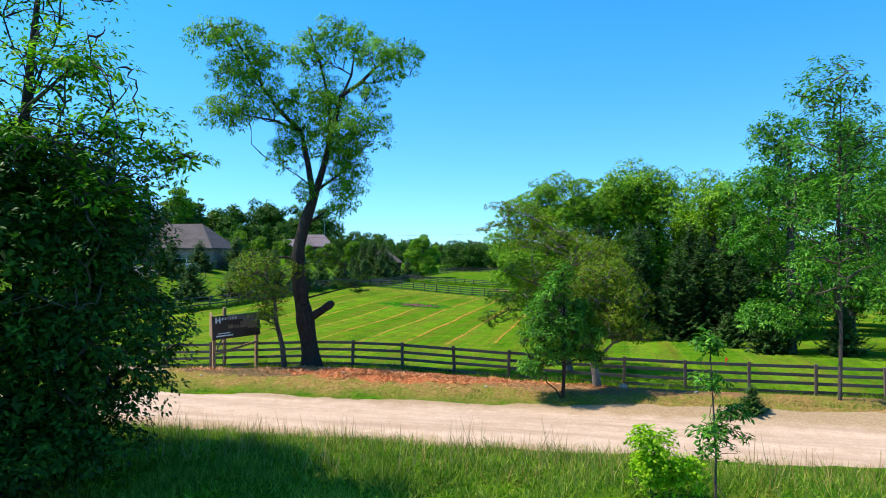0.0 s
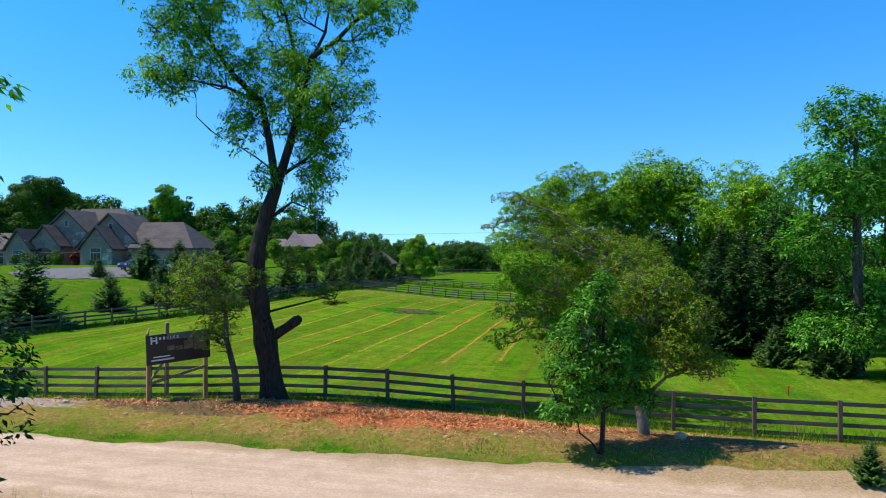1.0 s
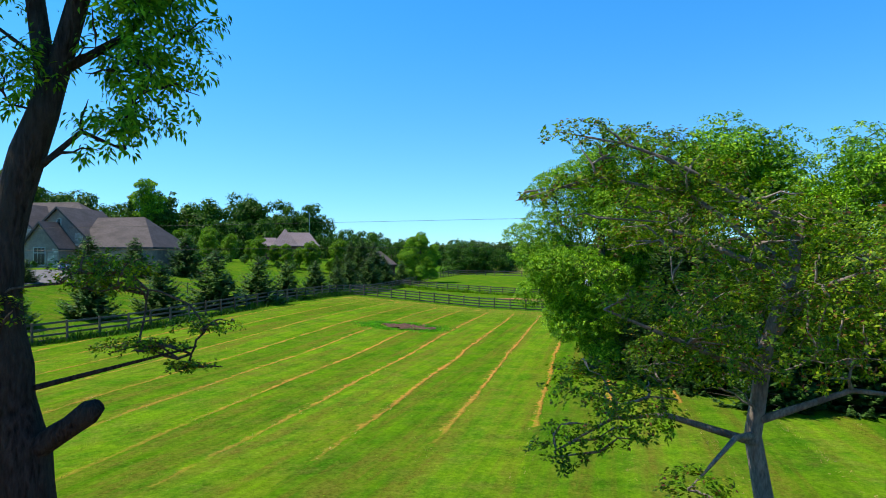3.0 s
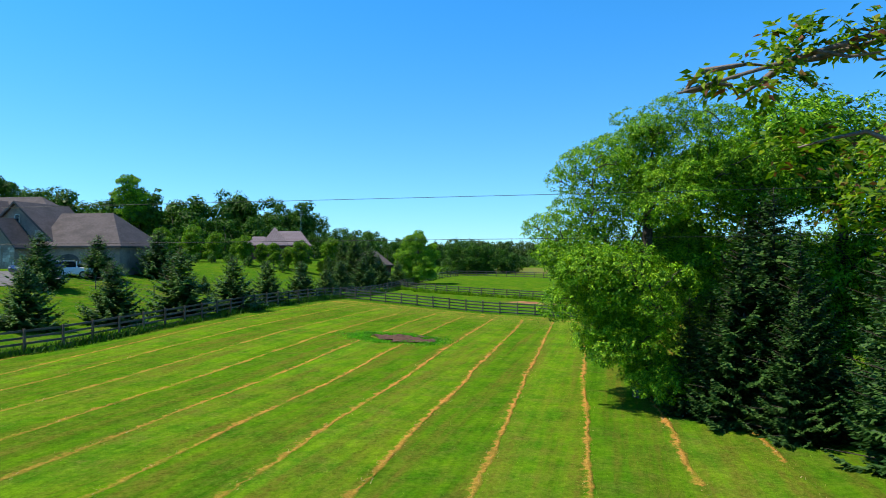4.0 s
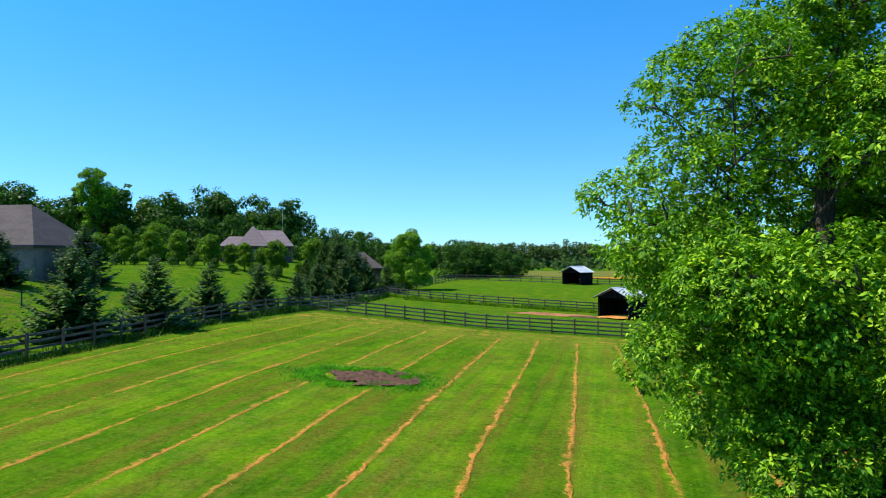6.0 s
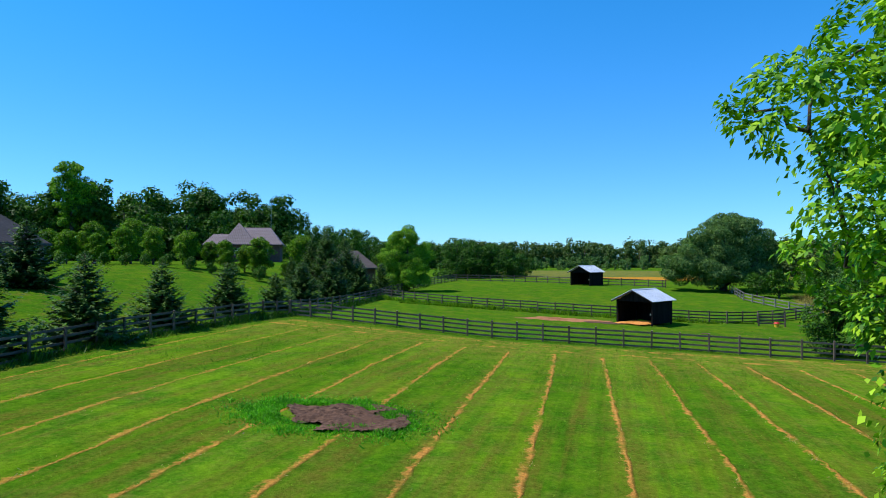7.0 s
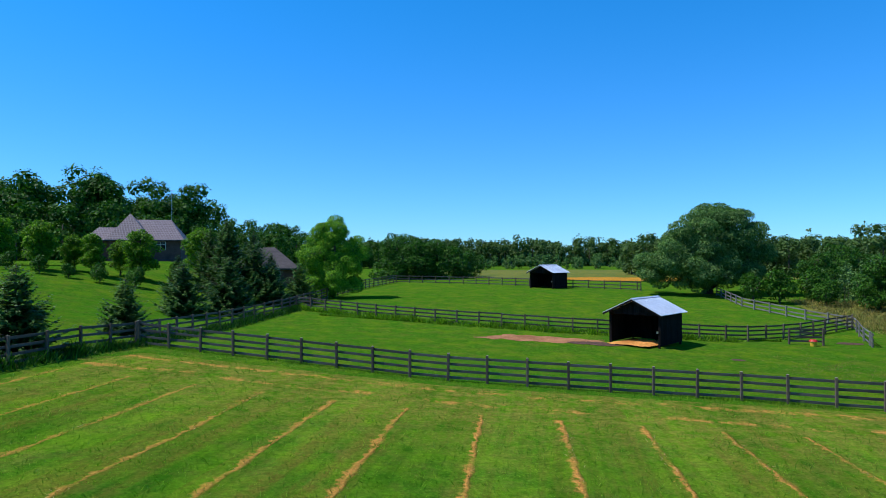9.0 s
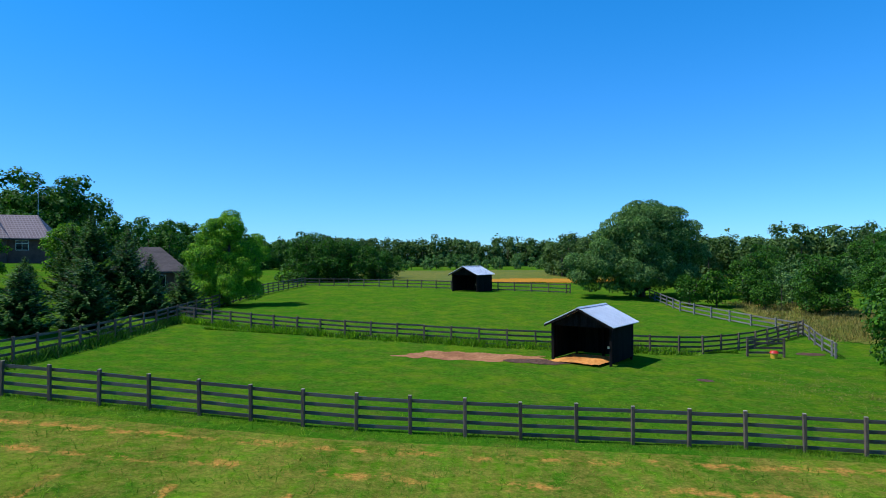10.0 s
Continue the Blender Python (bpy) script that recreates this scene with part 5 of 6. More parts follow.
def hip(root, a0, a1, b0, b1, eave, ridge, wall, roof, r0, r1, z0=-0.8, over=0.4):
    """Four walls under a hipped roof with its ridge along a, from r0 to r1."""
    bm = bmesh.new()
    box(bm, a0, a1, b0, b1, z0, eave)
    part("wall", bm, wall, root)
    bm = bmesh.new()
    m = 0.5 * (b0 + b1)
    c = [bm.verts.new(p) for p in ((a0 - over, b0 - over, eave - 0.1), (a1 + over, b0 - over, eave - 0.1), (a1 + over, b1 + over, eave - 0.1), (a0 - over, b1 + over, eave - 0.1), (r0, m, ridge), (r1, m, ridge))]
    for f in ((0, 1, 5, 4), (1, 2, 5), (2, 3, 4, 5), (3, 0, 4), (3, 2, 1, 0)):
        bm.faces.new([c[i] for i in f])
    bmesh.ops.recalc_face_normals(bm, faces=bm.faces[:])
    r = part("roof", bm, roof, root)
    bm = bmesh.new()
    box(bm, a0 - over, a1 + over, b0 - over - 0.05, b0 - over, eave - 0.26, eave - 0.06)
    box(bm, a1 + over, a1 + over + 0.05, b0 - over, b1 + over, eave - 0.26, eave - 0.06)
    part("fascia_board", bm, M_DARKTRIM, root)
    return r


def window(root, a, z, w, h, b, lights=1, name="window", arch=False):
    bm = bmesh.new()
    box(bm, a - w / 2 - 0.05, a + w / 2 + 0.05, b - 0.06, b + 0.05, z - 0.06, z + h + 0.05)
    fr = part(name, bm, M_TRIM, root)
    for i in range(lights):
        for j in range(2 if h > 1.2 else 1):
            x0, x1 = a - w / 2 + i * w / lights, a - w / 2 + (i + 1) * w / lights
            zz = (z, z + h * 0.68) if j == 0 else (z + h * 0.68 + 0.06, z + h)
            if h <= 1.2:
                zz = (z, z + h)
            bm = bmesh.new()
            box(bm, x0 + 0.025, x1 - 0.025, b - 0.075, b - 0.05, zz[0] + 0.02, zz[1] - 0.01)
            part("pane", bm, M_GLASS, fr)


def arched(root, name, a, w, h, b, mat, label=""):
    bm = bmesh.new()
    pts = [(a - w / 2, 0.0), (a + w / 2, 0.0)] + [(a + w / 2 * math.cos(t), h - w * 0.3 + w * 0.3 * math.sin(t)) for t in np.linspace(0, math.pi, 9)]
    prism(bm, pts, b - 0.05, b + 0.02)
    return part(name, bm, mat, root, label)


def stones(root, rng, a0, a1, z0, z1, b, cut=None):
    """Rough stone facing, piece by piece, proud of the wall."""
    z = z0
    while z < z1:
        h = rng.uniform(0.2, 0.42)
        a = a0 + rng.uniform(-0.2, 0.0)
        while a < a1:
            w = rng.uniform(0.3, 0.8)
            if (cut is None or not cut(a + w / 2, z + h / 2)) and a >= a0 - 0.1:
                bm = bmesh.new()
                box(bm, a + 0.02, min(a + w, a1) - 0.02, b - rng.uniform(0.05, 0.11), b + 0.02, z + 0.02, min(z + h, z1) - 0.01)
                part("stone", bm, M_STONE, root)
            a += w
        z += h


HZ = height(-31, 103) - 0.05
house = thing("stone_house", "large grey stucco and stone house with brown gabled roofs", "house", pose(-30.8, 104.4, HZ, 0, 0, -12))
hip(house, -8.6, 0.8, 0.0, 8.2, 3.25, 7.1, M_STUCCO, M_SHINGLE, -9.6, -2.9)
hip(house, -27.0, -7.5, 3.0, 15.0, 3.4, 9.6, M_STUCCO, M_SHINGLE, -23.4, -16.3)
gable(house, "wing", -17.7, -7.4, 0.6, 9.0, 3.4, 8.1, M_STUCCO, M_SHINGLE)
gable(house, "wing", -26.0, -15.2, 1.8, 9.0, 4.0, 8.8, M_STUCCO, M_SHINGLE)
gable(house, "wing", -15.0, -10.0, -2.4, 3.0, 3.2, 6.1, M_STUCCO, M_SHINGLE)
gable(house, "wing", -24.8, -19.7, -0.6, 4.0, 3.6, 6.4, M_STUCCO, M_SHINGLE)
gable(house, "wing", -27.8, -23.9, -1.4, 6.0, 3.2, 5.8, M_STUCCO, M_SHINGLE)
hip(house, -40.0, -26.8, 1.0, 9.5, 3.0, 5.6, M_STUCCO, M_SHINGLE, -37.0, -27.5)
for a in (-5.4, -1.9):
    arched(house, "garage_door", a, 2.6, 2.3, 0.0, M_DARKTRIM, "dark arched garage door")
arched(house, "garage_door", -8.75, 2.35, 2.3, 0.6, M_DOOR, "maroon arched garage door")
# flat dark plate on the wall stands for the shade inside the porch arch
arched(house, "porch_shade_panel", -22.3, 2.6, 3.2, -0.6, M_GLASS, "dark arched panel standing for the shaded porch opening")
window(house, -12.6, 1.0, 1.5, 2.1, -2.4, 3)
window(house, -25.9, 0.9, 1.5, 1.9, -1.4, 3)
window(house, -12.4, 5.8, 0.5, 0.95, 0.6)
window(house, -20.5, 6.4, 0.5, 0.95, 1.8)
window(house, -31.0, 0.8, 1.4, 1.6, 1.0, 2)
window(house, -35.5, 0.8, 1.4, 1.6, 1.0, 2)
srng = random.Random(4)
stones(house, srng, -10.1, -7.6, 2.5, 5.0, 0.6, cut=lambda a, z: z > 8.1 - 4.7 * abs(a + 12.55) / 5.15 - 0.35)
stones(house, srng, -11.4, -10.05, 0.0, 3.0, -2.4)
stones(house, srng, -19.4, -16.2, 3.2, 5.6, 1.8, cut=lambda a, z: z > 8.8 - 4.8 * abs(a + 20.6) / 5.4 - 0.4)
H2 = height(-27, 172)
house2 = thing("brick_house", "brick house with plum tiled hip roof behind young trees", "house", pose(-26.0, 178.5, H2, 0, 0, 8) @ Matrix.Scale(0.88, 4))
hip(house2, -3.9, 6.55, -6.5, 6.5, 3.6, 7.2, M_BRICK, M_TILE, -1.5, 4.4, over=0.6)
hip(house2, -8.4, -3.95, -4.0, 4.0, 3.6, 5.8, M_BRICK, M_TILE, -7.2, -4.2, over=0.5)
hip(house2, -4.4, 1.6, -7.0, 1.5, 3.6, 8.0, M_BRICK, M_TILE, -1.9, -1.7, over=0.5)
window(house2, 3.4, 1.9, 1.5, 1.3, -6.5, 2)
window(house2, -1.6, 1.4, 1.4, 1.3, -7.0, 2)
bm = bmesh.new()
box(bm, 4.4, 4.46, 0.0, 0.06, 6.6, 12.6)
for z in (11.4, 11.9, 12.4):
    box(bm, 4.0, 4.9, 0.0, 0.04, z, z + 0.04)
part("aerial_mast", bm, M_RIM, house2)

H3 = height(-3.5, 166)
house3 = thing("garden_house", "low house with grey hip roof among garden trees", "house", pose(-2.9, 163.0, H3 - 0.6, 0, 0, 8))
hip(house3, -7.0, 0.7, -3.5, 4.5, 2.7, 5.4, M_BRICK, M_SHINGLE, -4.0, -1.9, over=0.5)
window(house3, -2.0, 1.0, 1.2, 1.2, -3.5, 2)


# ---- cars ----
def car(label, at, colour, suv):
    root = thing("car", label, "car", at)
    ln, wd = 4.6, 1.84
    roofz = 1.72 if suv else 1.45
    prof = [(0.05, 0.35), (0.0, 0.75), (0.12, 0.98), (1.15, 1.08), (4.5, 1.08), (4.6, 0.7), (4.55, 0.35)]
    bm = bmesh.new()
    prism(bm, prof, -wd / 2, wd / 2)
    part("body", bevelled(bm, 0.06), colour, root)
    bm = bmesh.new()
    cab = [(1.05, 1.06), (1.85, roofz), (4.05 if suv else 3.5, roofz), (4.5, 1.06)]
    prism(bm, cab, -wd / 2 + 0.12, wd / 2 - 0.12)
    part("cabin", bevelled(bm, 0.05), M_GLASS, root, "dark glazed cabin")
    bm = bmesh.new()
    box(bm, 1.85, 4.05 if suv else 3.5, -wd / 2 + 0.14, wd / 2 - 0.14, roofz - 0.02, roofz + 0.04)
    for x in (1.1, 2.7, 3.9):
        for s in (-1, 1):
            box(bm, x + 0.35, x + 0.45, s * (wd / 2 - 0.12) - 0.02, s * (wd / 2 - 0.12) + 0.02, 1.05, roofz)
    part("roof", bm, colour, root)
    for x in (0.9, 3.7):
        for s in (-1, 1):
            bm = bmesh.new()
            bmesh.ops.create_cone(bm, cap_ends=True, segments=16, radius1=0.35, radius2=0.35, depth=0.22, matrix=pose(x, s * (wd / 2 - 0.08), 0.35, 90))
            wheel = part("wheel", bm, M_RUBBER, root)
            bm = bmesh.new()
            bmesh.ops.create_cone(bm, cap_ends=True, segments=12, radius1=0.22, radius2=0.2, depth=0.24, matrix=pose(x, s * (wd / 2 - 0.07), 0.35, 90))
            part("rim", bm, M_RIM, wheel)
    for s in (-1, 1):
        bm = bmesh.new()
        box(bm, -0.02, 0.12, s * 0.62 - 0.17, s * 0.62 + 0.17, 0.72, 0.88)
        part("headlight", bm, M_LAMP, root)
        bm = bmesh.new()
        box(bm, 4.52, 4.62, s * 0.72 - 0.12, s * 0.72 + 0.12, 0.75, 1.05)
        part("tail_light", bm, M_REDLAMP, root)
        bm = bmesh.new()
        box(bm, 1.35, 1.5, s * (wd / 2 + 0.06) - 0.08, s * (wd / 2 + 0.06) + 0.08, 1.05, 1.2)
        part("mirror", bm, colour, root)
    return root


def parked(x, y, turn):
    return pose(x, y, height(x, y) + 0.05, 0, 0, turn)


car("white sport utility car parked before the garage", parked(-30.6, 99.6, 195), M_CARWHITE, True)
car("dark blue car parked nose-out on the driveway", parked(-35.8, 94.6, 62), M_CARBLUE, False)

# ---- sign ----
SX, SY, SZ = -8.92, 31.25, height(-8.9, 31.0)
signs = thing("estate_sign", "black two-panel estate sign on raw lumber posts before the fence", "sign", pose(SX, SY, 0, 0, 0, 39.0))


def plate(bm, x0, x1, y0, y1, z0, z1):
    box(bm, x0, x1, y0, y1, z0, z1)


bm = bmesh.new()
plate(bm, 0, 2.35, -0.02, 0.02, 1.70, 2.93)
panel = part("panel", bevelled(bm, 0.004), M_SIGN, signs, "black printed panel with pale picture of a house", at=pose(0, 0, 1.66, 0, -2.6) @ Matrix.Diagonal((1, 1, 0.88, 1)) @ Matrix.Translation((0, 0, -1.70)))
for name, mat, boxes in (("print_sky", M_SIGNSKY, ((0.75, 2.34, 2.66, 2.92), (1.5, 2.34, 2.5, 2.66))),
        ("print_house", M_SIGNHOUSE, ((0.75, 1.0, 2.22, 2.42), (1.05, 1.3, 2.2, 2.36), (1.35, 1.7, 2.2, 2.55), (1.72, 2.2, 2.12, 2.5))),
        ("logo", M_WHITE, ((0.16, 0.22, 2.55, 2.85), (0.34, 0.40, 2.55, 2.85), (0.22, 0.34, 2.66, 2.72), (0.22, 0.34, 2.78, 2.80))),
        ("lettering_bar", M_WHITE, ((0.46, 0.54, 2.70, 2.82), (0.60, 0.68, 2.70, 2.82), (0.74, 0.80, 2.70, 2.82), (0.86, 0.89, 2.70, 2.82), (0.95, 1.03, 2.70, 2.82), (1.09, 1.17, 2.70, 2.82))),
        ("lettering_bar", M_WHITE, ((0.24, 0.85, 1.98, 2.03),)), ("lettering_bar", M_WHITE, ((0.16, 0.98, 1.84, 1.91),))):
    bm = bmesh.new()
    for x0, x1, z0, z1 in boxes:
        plate(bm, x0, x1, -0.028 - (0.002 if mat is M_SIGNHOUSE else 0), -0.021, z0, z1)
    part(name, bm, mat, panel)
bm = bmesh.new()
box(bm, 0, 2.3, -0.02, 0.02, 1.66, 2.78, pose(0.02, 0.06, 0.02, 0, 0, 70))
part("panel", bevelled(bm, 0.004), M_LUMBER, signs, "bare plywood back of the second panel")
for x, y, z1 in ((0.1, 0.07, 2.2), (2.2, 0.07, 2.4), (1.35, 1.75, 3.0)):
    bm = bmesh.new()
    box(bm, x - 0.07, x + 0.07, y - 0.045, y + 0.09, SZ - 0.5, z1)
    part("post", bevelled(bm, 0.008), M_LUMBER, signs)
for a, b in (((0.1, 0.0, 1.0), (2.2, 0.0, 1.45)), ((0.1, 0.12, 1.0), (1.35, 1.7, 1.7))):
    bm = bmesh.new()
    d = Vector(b) - Vector(a)
    box(bm, 0, d.length, -0.02, 0.02, -0.05, 0.05, Matrix.Translation(a) @ d.to_track_quat("X", "Z").to_matrix().to_4x4())
    part("brace", bm, M_LUMBER, signs)

# ---- cables ----
def cable(label, a, b, r):
    a, b = Vector(a), Vector(b)
    w = Wood()
    n = 24
    pts = [a.lerp(b, i / n) - Vector((0, 0, 0.0016 * (i / n) * (1 - i / n) * 4 * (b - a).length)) for i in range(n + 1)]
    w.tube(pts, [r] * (n + 1), 6)
    me = bpy.data.meshes.new("power_cable")
    me.from_pydata(w.v, [], w.f)
    me.materials.append(M_WIRE)
    return tagged(new("power_cable", me), label, "power cable", "power cables")


cable("black power cable strung across the paddock", (-70, 53.26, 5.55), (60, 34.02, 6.72), 0.005)
cable("upper power cable strung across the paddock", (-70, 53.1, 5.87), (60, 33.87, 8.02), 0.005)

# ---- gate, toy and small things at the far gate ----
gate = thing("paddock_gate", "short dark wooden gate panel in the paddock", "gate", pose(38.6, 117.6, height(39.5, 117), 0, 0, -20))
for z in (0.3, 0.62, 0.94, 1.2):
    bm = bmesh.new()
    box(bm, 0, 2.4, -0.02, 0.02, z - 0.07, z + 0.07)
    part("board", bm, M_FENCE, gate)
for x in (0.0, 2.4):
    bm = bmesh.new()
    box(bm, x - 0.07, x + 0.07, -0.1, 0.05, -0.4, 1.3)
    part("post", bevelled(bm, 0.012), M_POST, gate)
bm = bmesh.new()
bmesh.ops.create_cone(bm, cap_ends=True, segments=14, radius1=0.2, radius2=0.26, depth=0.36, matrix=pose(0, 0, 0.18))
tub = thing("feed_bucket", "red and yellow plastic bucket beside the gate", "bucket", pose(39.9, 116.6, height(39.9, 116.6)))
part("bucket_body", bm, M_YELLOWP, tub)
bm = bmesh.new()
bmesh.ops.create_cone(bm, cap_ends=True, segments=14, radius1=0.3, radius2=0.22, depth=0.14, matrix=pose(0, 0, 0.43))
part("lid", bm, M_RED, tub, "red lid")
for x, y in ((16.0, 33.2),):
    bm = bmesh.new()
    box(bm, -0.02, 0.02, -0.02, 0.02, -0.2, 0.42)
    box(bm, 0.02, 0.12, -0.004, 0.004, 0.30, 0.42)
    tagged(part("marker_stake", bm, M_RED, None, at=pose(x, y, height(x, y), 0, 4, x * 40)), "red marker stake standing in the grass", "stake", "marker stakes")


# ---- rocks on the verge ----
def rock(label, x, y, r, seed):
    rr = random.Random(seed)
    bm = bmesh.new()
    bmesh.ops.create_icosphere(bm, subdivisions=2, radius=r)
    for v in bm.verts:
        v.co *= 1 + 0.35 * noise.noise(v.co * (1.6 / r) + Vector((seed, 0, 0)))
        v.co.z *= 0.65
    ob = part("rock", bm, M_ROCK, None, at=pose(x, y, height(x, y) + r * 0.3, 0, 0, rr.uniform(0, 360)))
    return tagged(ob, label, "rock", "verge rocks")


rr = random.Random(8)
rock("pale rounded rock at the foot of a young tree", 8.1, 25.0, 0.16, 1)
for i in range(9):
    x, y = xy(rr.uniform(-14, 12), rr.uniform(-4.2, -0.8))
    rock("small pale stone lying on the verge", x, y, rr.uniform(0.04, 0.10), i + 3)

for i in range(9):
    x, y = xy(rr.uniform(-14, -7), rr.uniform(-2.6, -0.9))
    bm = bmesh.new()
    box(bm, -rr.uniform(0.12, 0.28), rr.uniform(0.1, 0.2), -0.05, 0.05, -0.02, 0.025)
    tagged(part("wood_offcut", bevelled(bm, 0.006), M_LUMBER, None, at=pose(x, y, height(x, y) + 0.03, rr.gauss(0, 9), rr.gauss(0, 9), rr.uniform(0, 180))), "short raw lumber offcut lying on the verge", "wood offcut", "wood offcuts")


# ---- wire fence on the lawn ----
wire = thing("wire_fence", "thin black wire fence on slim posts across the lawn", "wire fence")
WIRE_LINE = [(-33.5, 93.5), (-30.5, 93.2), (-27.5, 93.0), (-24.5, 92.6), (-21.8, 92.0), (-19.6, 91.0), (-18.0, 88.5)]
for x, y in WIRE_LINE:
    bm = bmesh.new()
    box(bm, -0.035, 0.035, -0.035, 0.035, -0.3, 1.25)
    part("post", bm, M_WIRE, wire, at=pose(x, y, height(x, y)))
for h in (0.25, 0.7, 1.15):
    w = Wood()
    w.tube([(x, y, height(x, y) + h) for x, y in WIRE_LINE], [0.012] * len(WIRE_LINE), 5)
    w.mesh("wire", M_WIRE, wire)

# ---- farther trees ----
WILLOW_CROWN = [(-6.4, 0.0, 3.4, 2.7, 3.0, 2.6), (-4.0, -1.0, 4.6, 3.6, 3.6, 3.6), (-1.5, -1.5, 7.6, 3.8, 3.8, 3.0), (3.0, -0.5, 8.0, 3.4, 3.6, 2.8), (4.4, -0.5, 4.8, 3.2, 3.4, 3.4), (0.5, -2.6, 4.4, 3.4, 2.6, 3.4), (0.6, 2.0, 8.4, 3.6, 3.0, 2.6), (-1.5, -2.0, 2.3, 4.6, 3.0, 2.0), (3.6, -1.0, 2.4, 3.6, 3.0, 2.0), (0.3, 0, 9.3, 3.2, 3.0, 1.9)]
willow = broadleaf("willow_tree", "huge round willow at the paddock's far corner", "tree", on(51.5, 152.0, 0, 1.07),
    [(0, 0, -0.2, 0.6), (0, 0, 2.0, 0.5), (0.3, 0, 5.0, 0.35), (0.2, 0, 8.0, 0.15)], [],
    lumpy(WILLOW_CROWN, 11, 1.3, 7),
    4000, 24, 0.42, 0.27, L_WILLOW, 41, wide=0.42, inner=0.7, hang=0.7, core=(WILLOW_CROWN, 0.66), style="shell")
GARDEN_CROWN = [(0.6, 0, 7.0, 1.3, 1.4, 1.8), (-0.9, 0.2, 6.0, 1.5, 1.6, 1.8), (-1.9, 0, 4.2, 1.8, 2.0, 2.0), (1.9, 0.3, 4.4, 1.7, 2.0, 2.3), (0, -1.0, 2.8, 2.6, 2.2, 2.0), (0, -0.8, 1.4, 3.0, 2.5, 1.4)]
bright = broadleaf("garden_tree", "light green broad tree at the paddock corner", "tree", on(3.2, 150.5, 0, 1.15),
    [(0, 0, -0.2, 0.25), (0, 0, 2.0, 0.2), (0.2, 0, 6.0, 0.1)], [],
    lumpy(GARDEN_CROWN, 14, 0.75, 7),
    2600, 26, 0.3, 0.15, L_MAPLE, 42, wide=0.42, inner=0.7, hang=0.9, core=(GARDEN_CROWN, 0.66, 0.08, 700), style="shell")
round_tree = broadleaf("orchard_tree", "small round-crowned tree in the row behind the lawn", "tree", on(-36, 147),
    [(0, 0, -0.2, 0.12), (0, 0, 1.5, 0.1), (0.1, 0, 4.2, 0.05)], [],
    lumpy([(0, 0, 4.6, 1.1, 1.1, 1.4), (-0.7, 0.2, 3.2, 1.3, 1.3, 1.4), (0.8, 0, 3.0, 1.3, 1.4, 1.4), (0, 0, 1.5, 1.7, 1.7, 1.0)], 8, 0.6, 3),
    440, 16, 0.22, 0.24, L_YELLOW, 43, wide=0.5, inner=0.6, group="lawn row trees", hang=0.2, style="shell")
for x, y, s in ((-31.8, 147, 1.0), (-25.6, 142, 0.92), (-21.0, 143, 0.8), (-16.6, 144.5, 1.0), (-13.6, 146, 0.45), (-41, 150, 0.85), (-46, 152, 0.95), (-28.8, 150, 0.8), (-12.6, 154, 1.15), (-23.2, 144.5, 0.7), (-19.0, 145.5, 0.72), (-33.8, 152.0, 0.9), (-43.5, 155.0, 1.2), (-38.5, 156.0, 1.3), (-50.5, 156.0, 1.0)):
    copy_thing(round_tree, on(x, y, x * 53 % 360, s))
shrub = broadleaf("shrub", "low dark green shrub in a row behind the lawn", "shrub", on(-33.5, 141.8),
    [(0, 0, -0.1, 0.05), (0, 0, 0.8, 0.03)], [],
    [(0, 0, 0.9, 0.8, 0.8, 0.7), (0.3, 0, 1.3, 0.5, 0.5, 0.5)], 110, 18, 0.16, 0.15, L_DARK, 44, wide=0.5, inner=0.5, group="row shrubs", style="shell")
for x, y, s in ((-36.5, 142.6, 1.0), (-39.6, 143.4, 1.1), (-30.6, 140.9, 0.9), (-27.6, 139.8, 1.0), (-24.2, 138.8, 1.0), (-21.4, 138.4, 0.8), (-18.6, 138.2, 1.0), (-42.8, 144.0, 1.0), (-45.8, 144.8, 0.9), (-15.6, 139.0, 1.1)):
    copy_thing(shrub, on(x, y, x * 91 % 360, s))
for x, y, s in ((54.0, 141.0, 2.2), (51.8, 142.6, 1.9), (57.5, 138.0, 1.7), (62, 133, 1.6), (59.5, 142.5, 2.3)):
    tagged(copy_thing(shrub, on(x, y, x * 37 % 360, s)), "spreading green shrub beside the weathered fence", group="fence shrubs")
HEDGE_CROWN = [(0, 0, 4.6, 1.9, 1.9, 1.6), (-1.4, 0, 2.8, 1.9, 1.9, 1.7), (1.5, 0, 3.0, 1.9, 1.9, 1.8), (0, -0.8, 1.3, 2.4, 2.2, 1.3)]
side = broadleaf("hedge_tree", "dense leafy tree at the paddock's wooded side", "tree", on(34.0, 98.3),
    [(0, 0, -0.2, 0.2), (0, 0, 2.0, 0.16), (0.1, 0, 5.0, 0.06)], [],
    lumpy(HEDGE_CROWN, 7, 0.85, 7),
    560, 16, 0.3, 0.22, L_DARK, 45, wide=0.5, inner=0.7, sides=3, core=(HEDGE_CROWN, 0.66), hang=0.4, style="shell")
for x, y, s in ((40.5, 101.5, 1.35), (50.0, 113.2, 0.95), (53.5, 117.0, 1.1), (57.5, 121.0, 0.9), (62.5, 127, 0.95), (72, 136, 1.1), (82, 146, 1.25), (94, 152, 1.4), (38.0, 95.5, 0.8), (70, 152, 1.0), (90, 138, 1.3), (102, 165, 1.5), (77, 160, 1.15), (74, 125, 1.2), (63.9, 147.5, 1.0), (85, 128, 1.3), (61.1, 134.5, 1.1), (45.5, 110.3, 1.45)):
    copy_thing(side, on(x, y, x * 47 % 360, s))
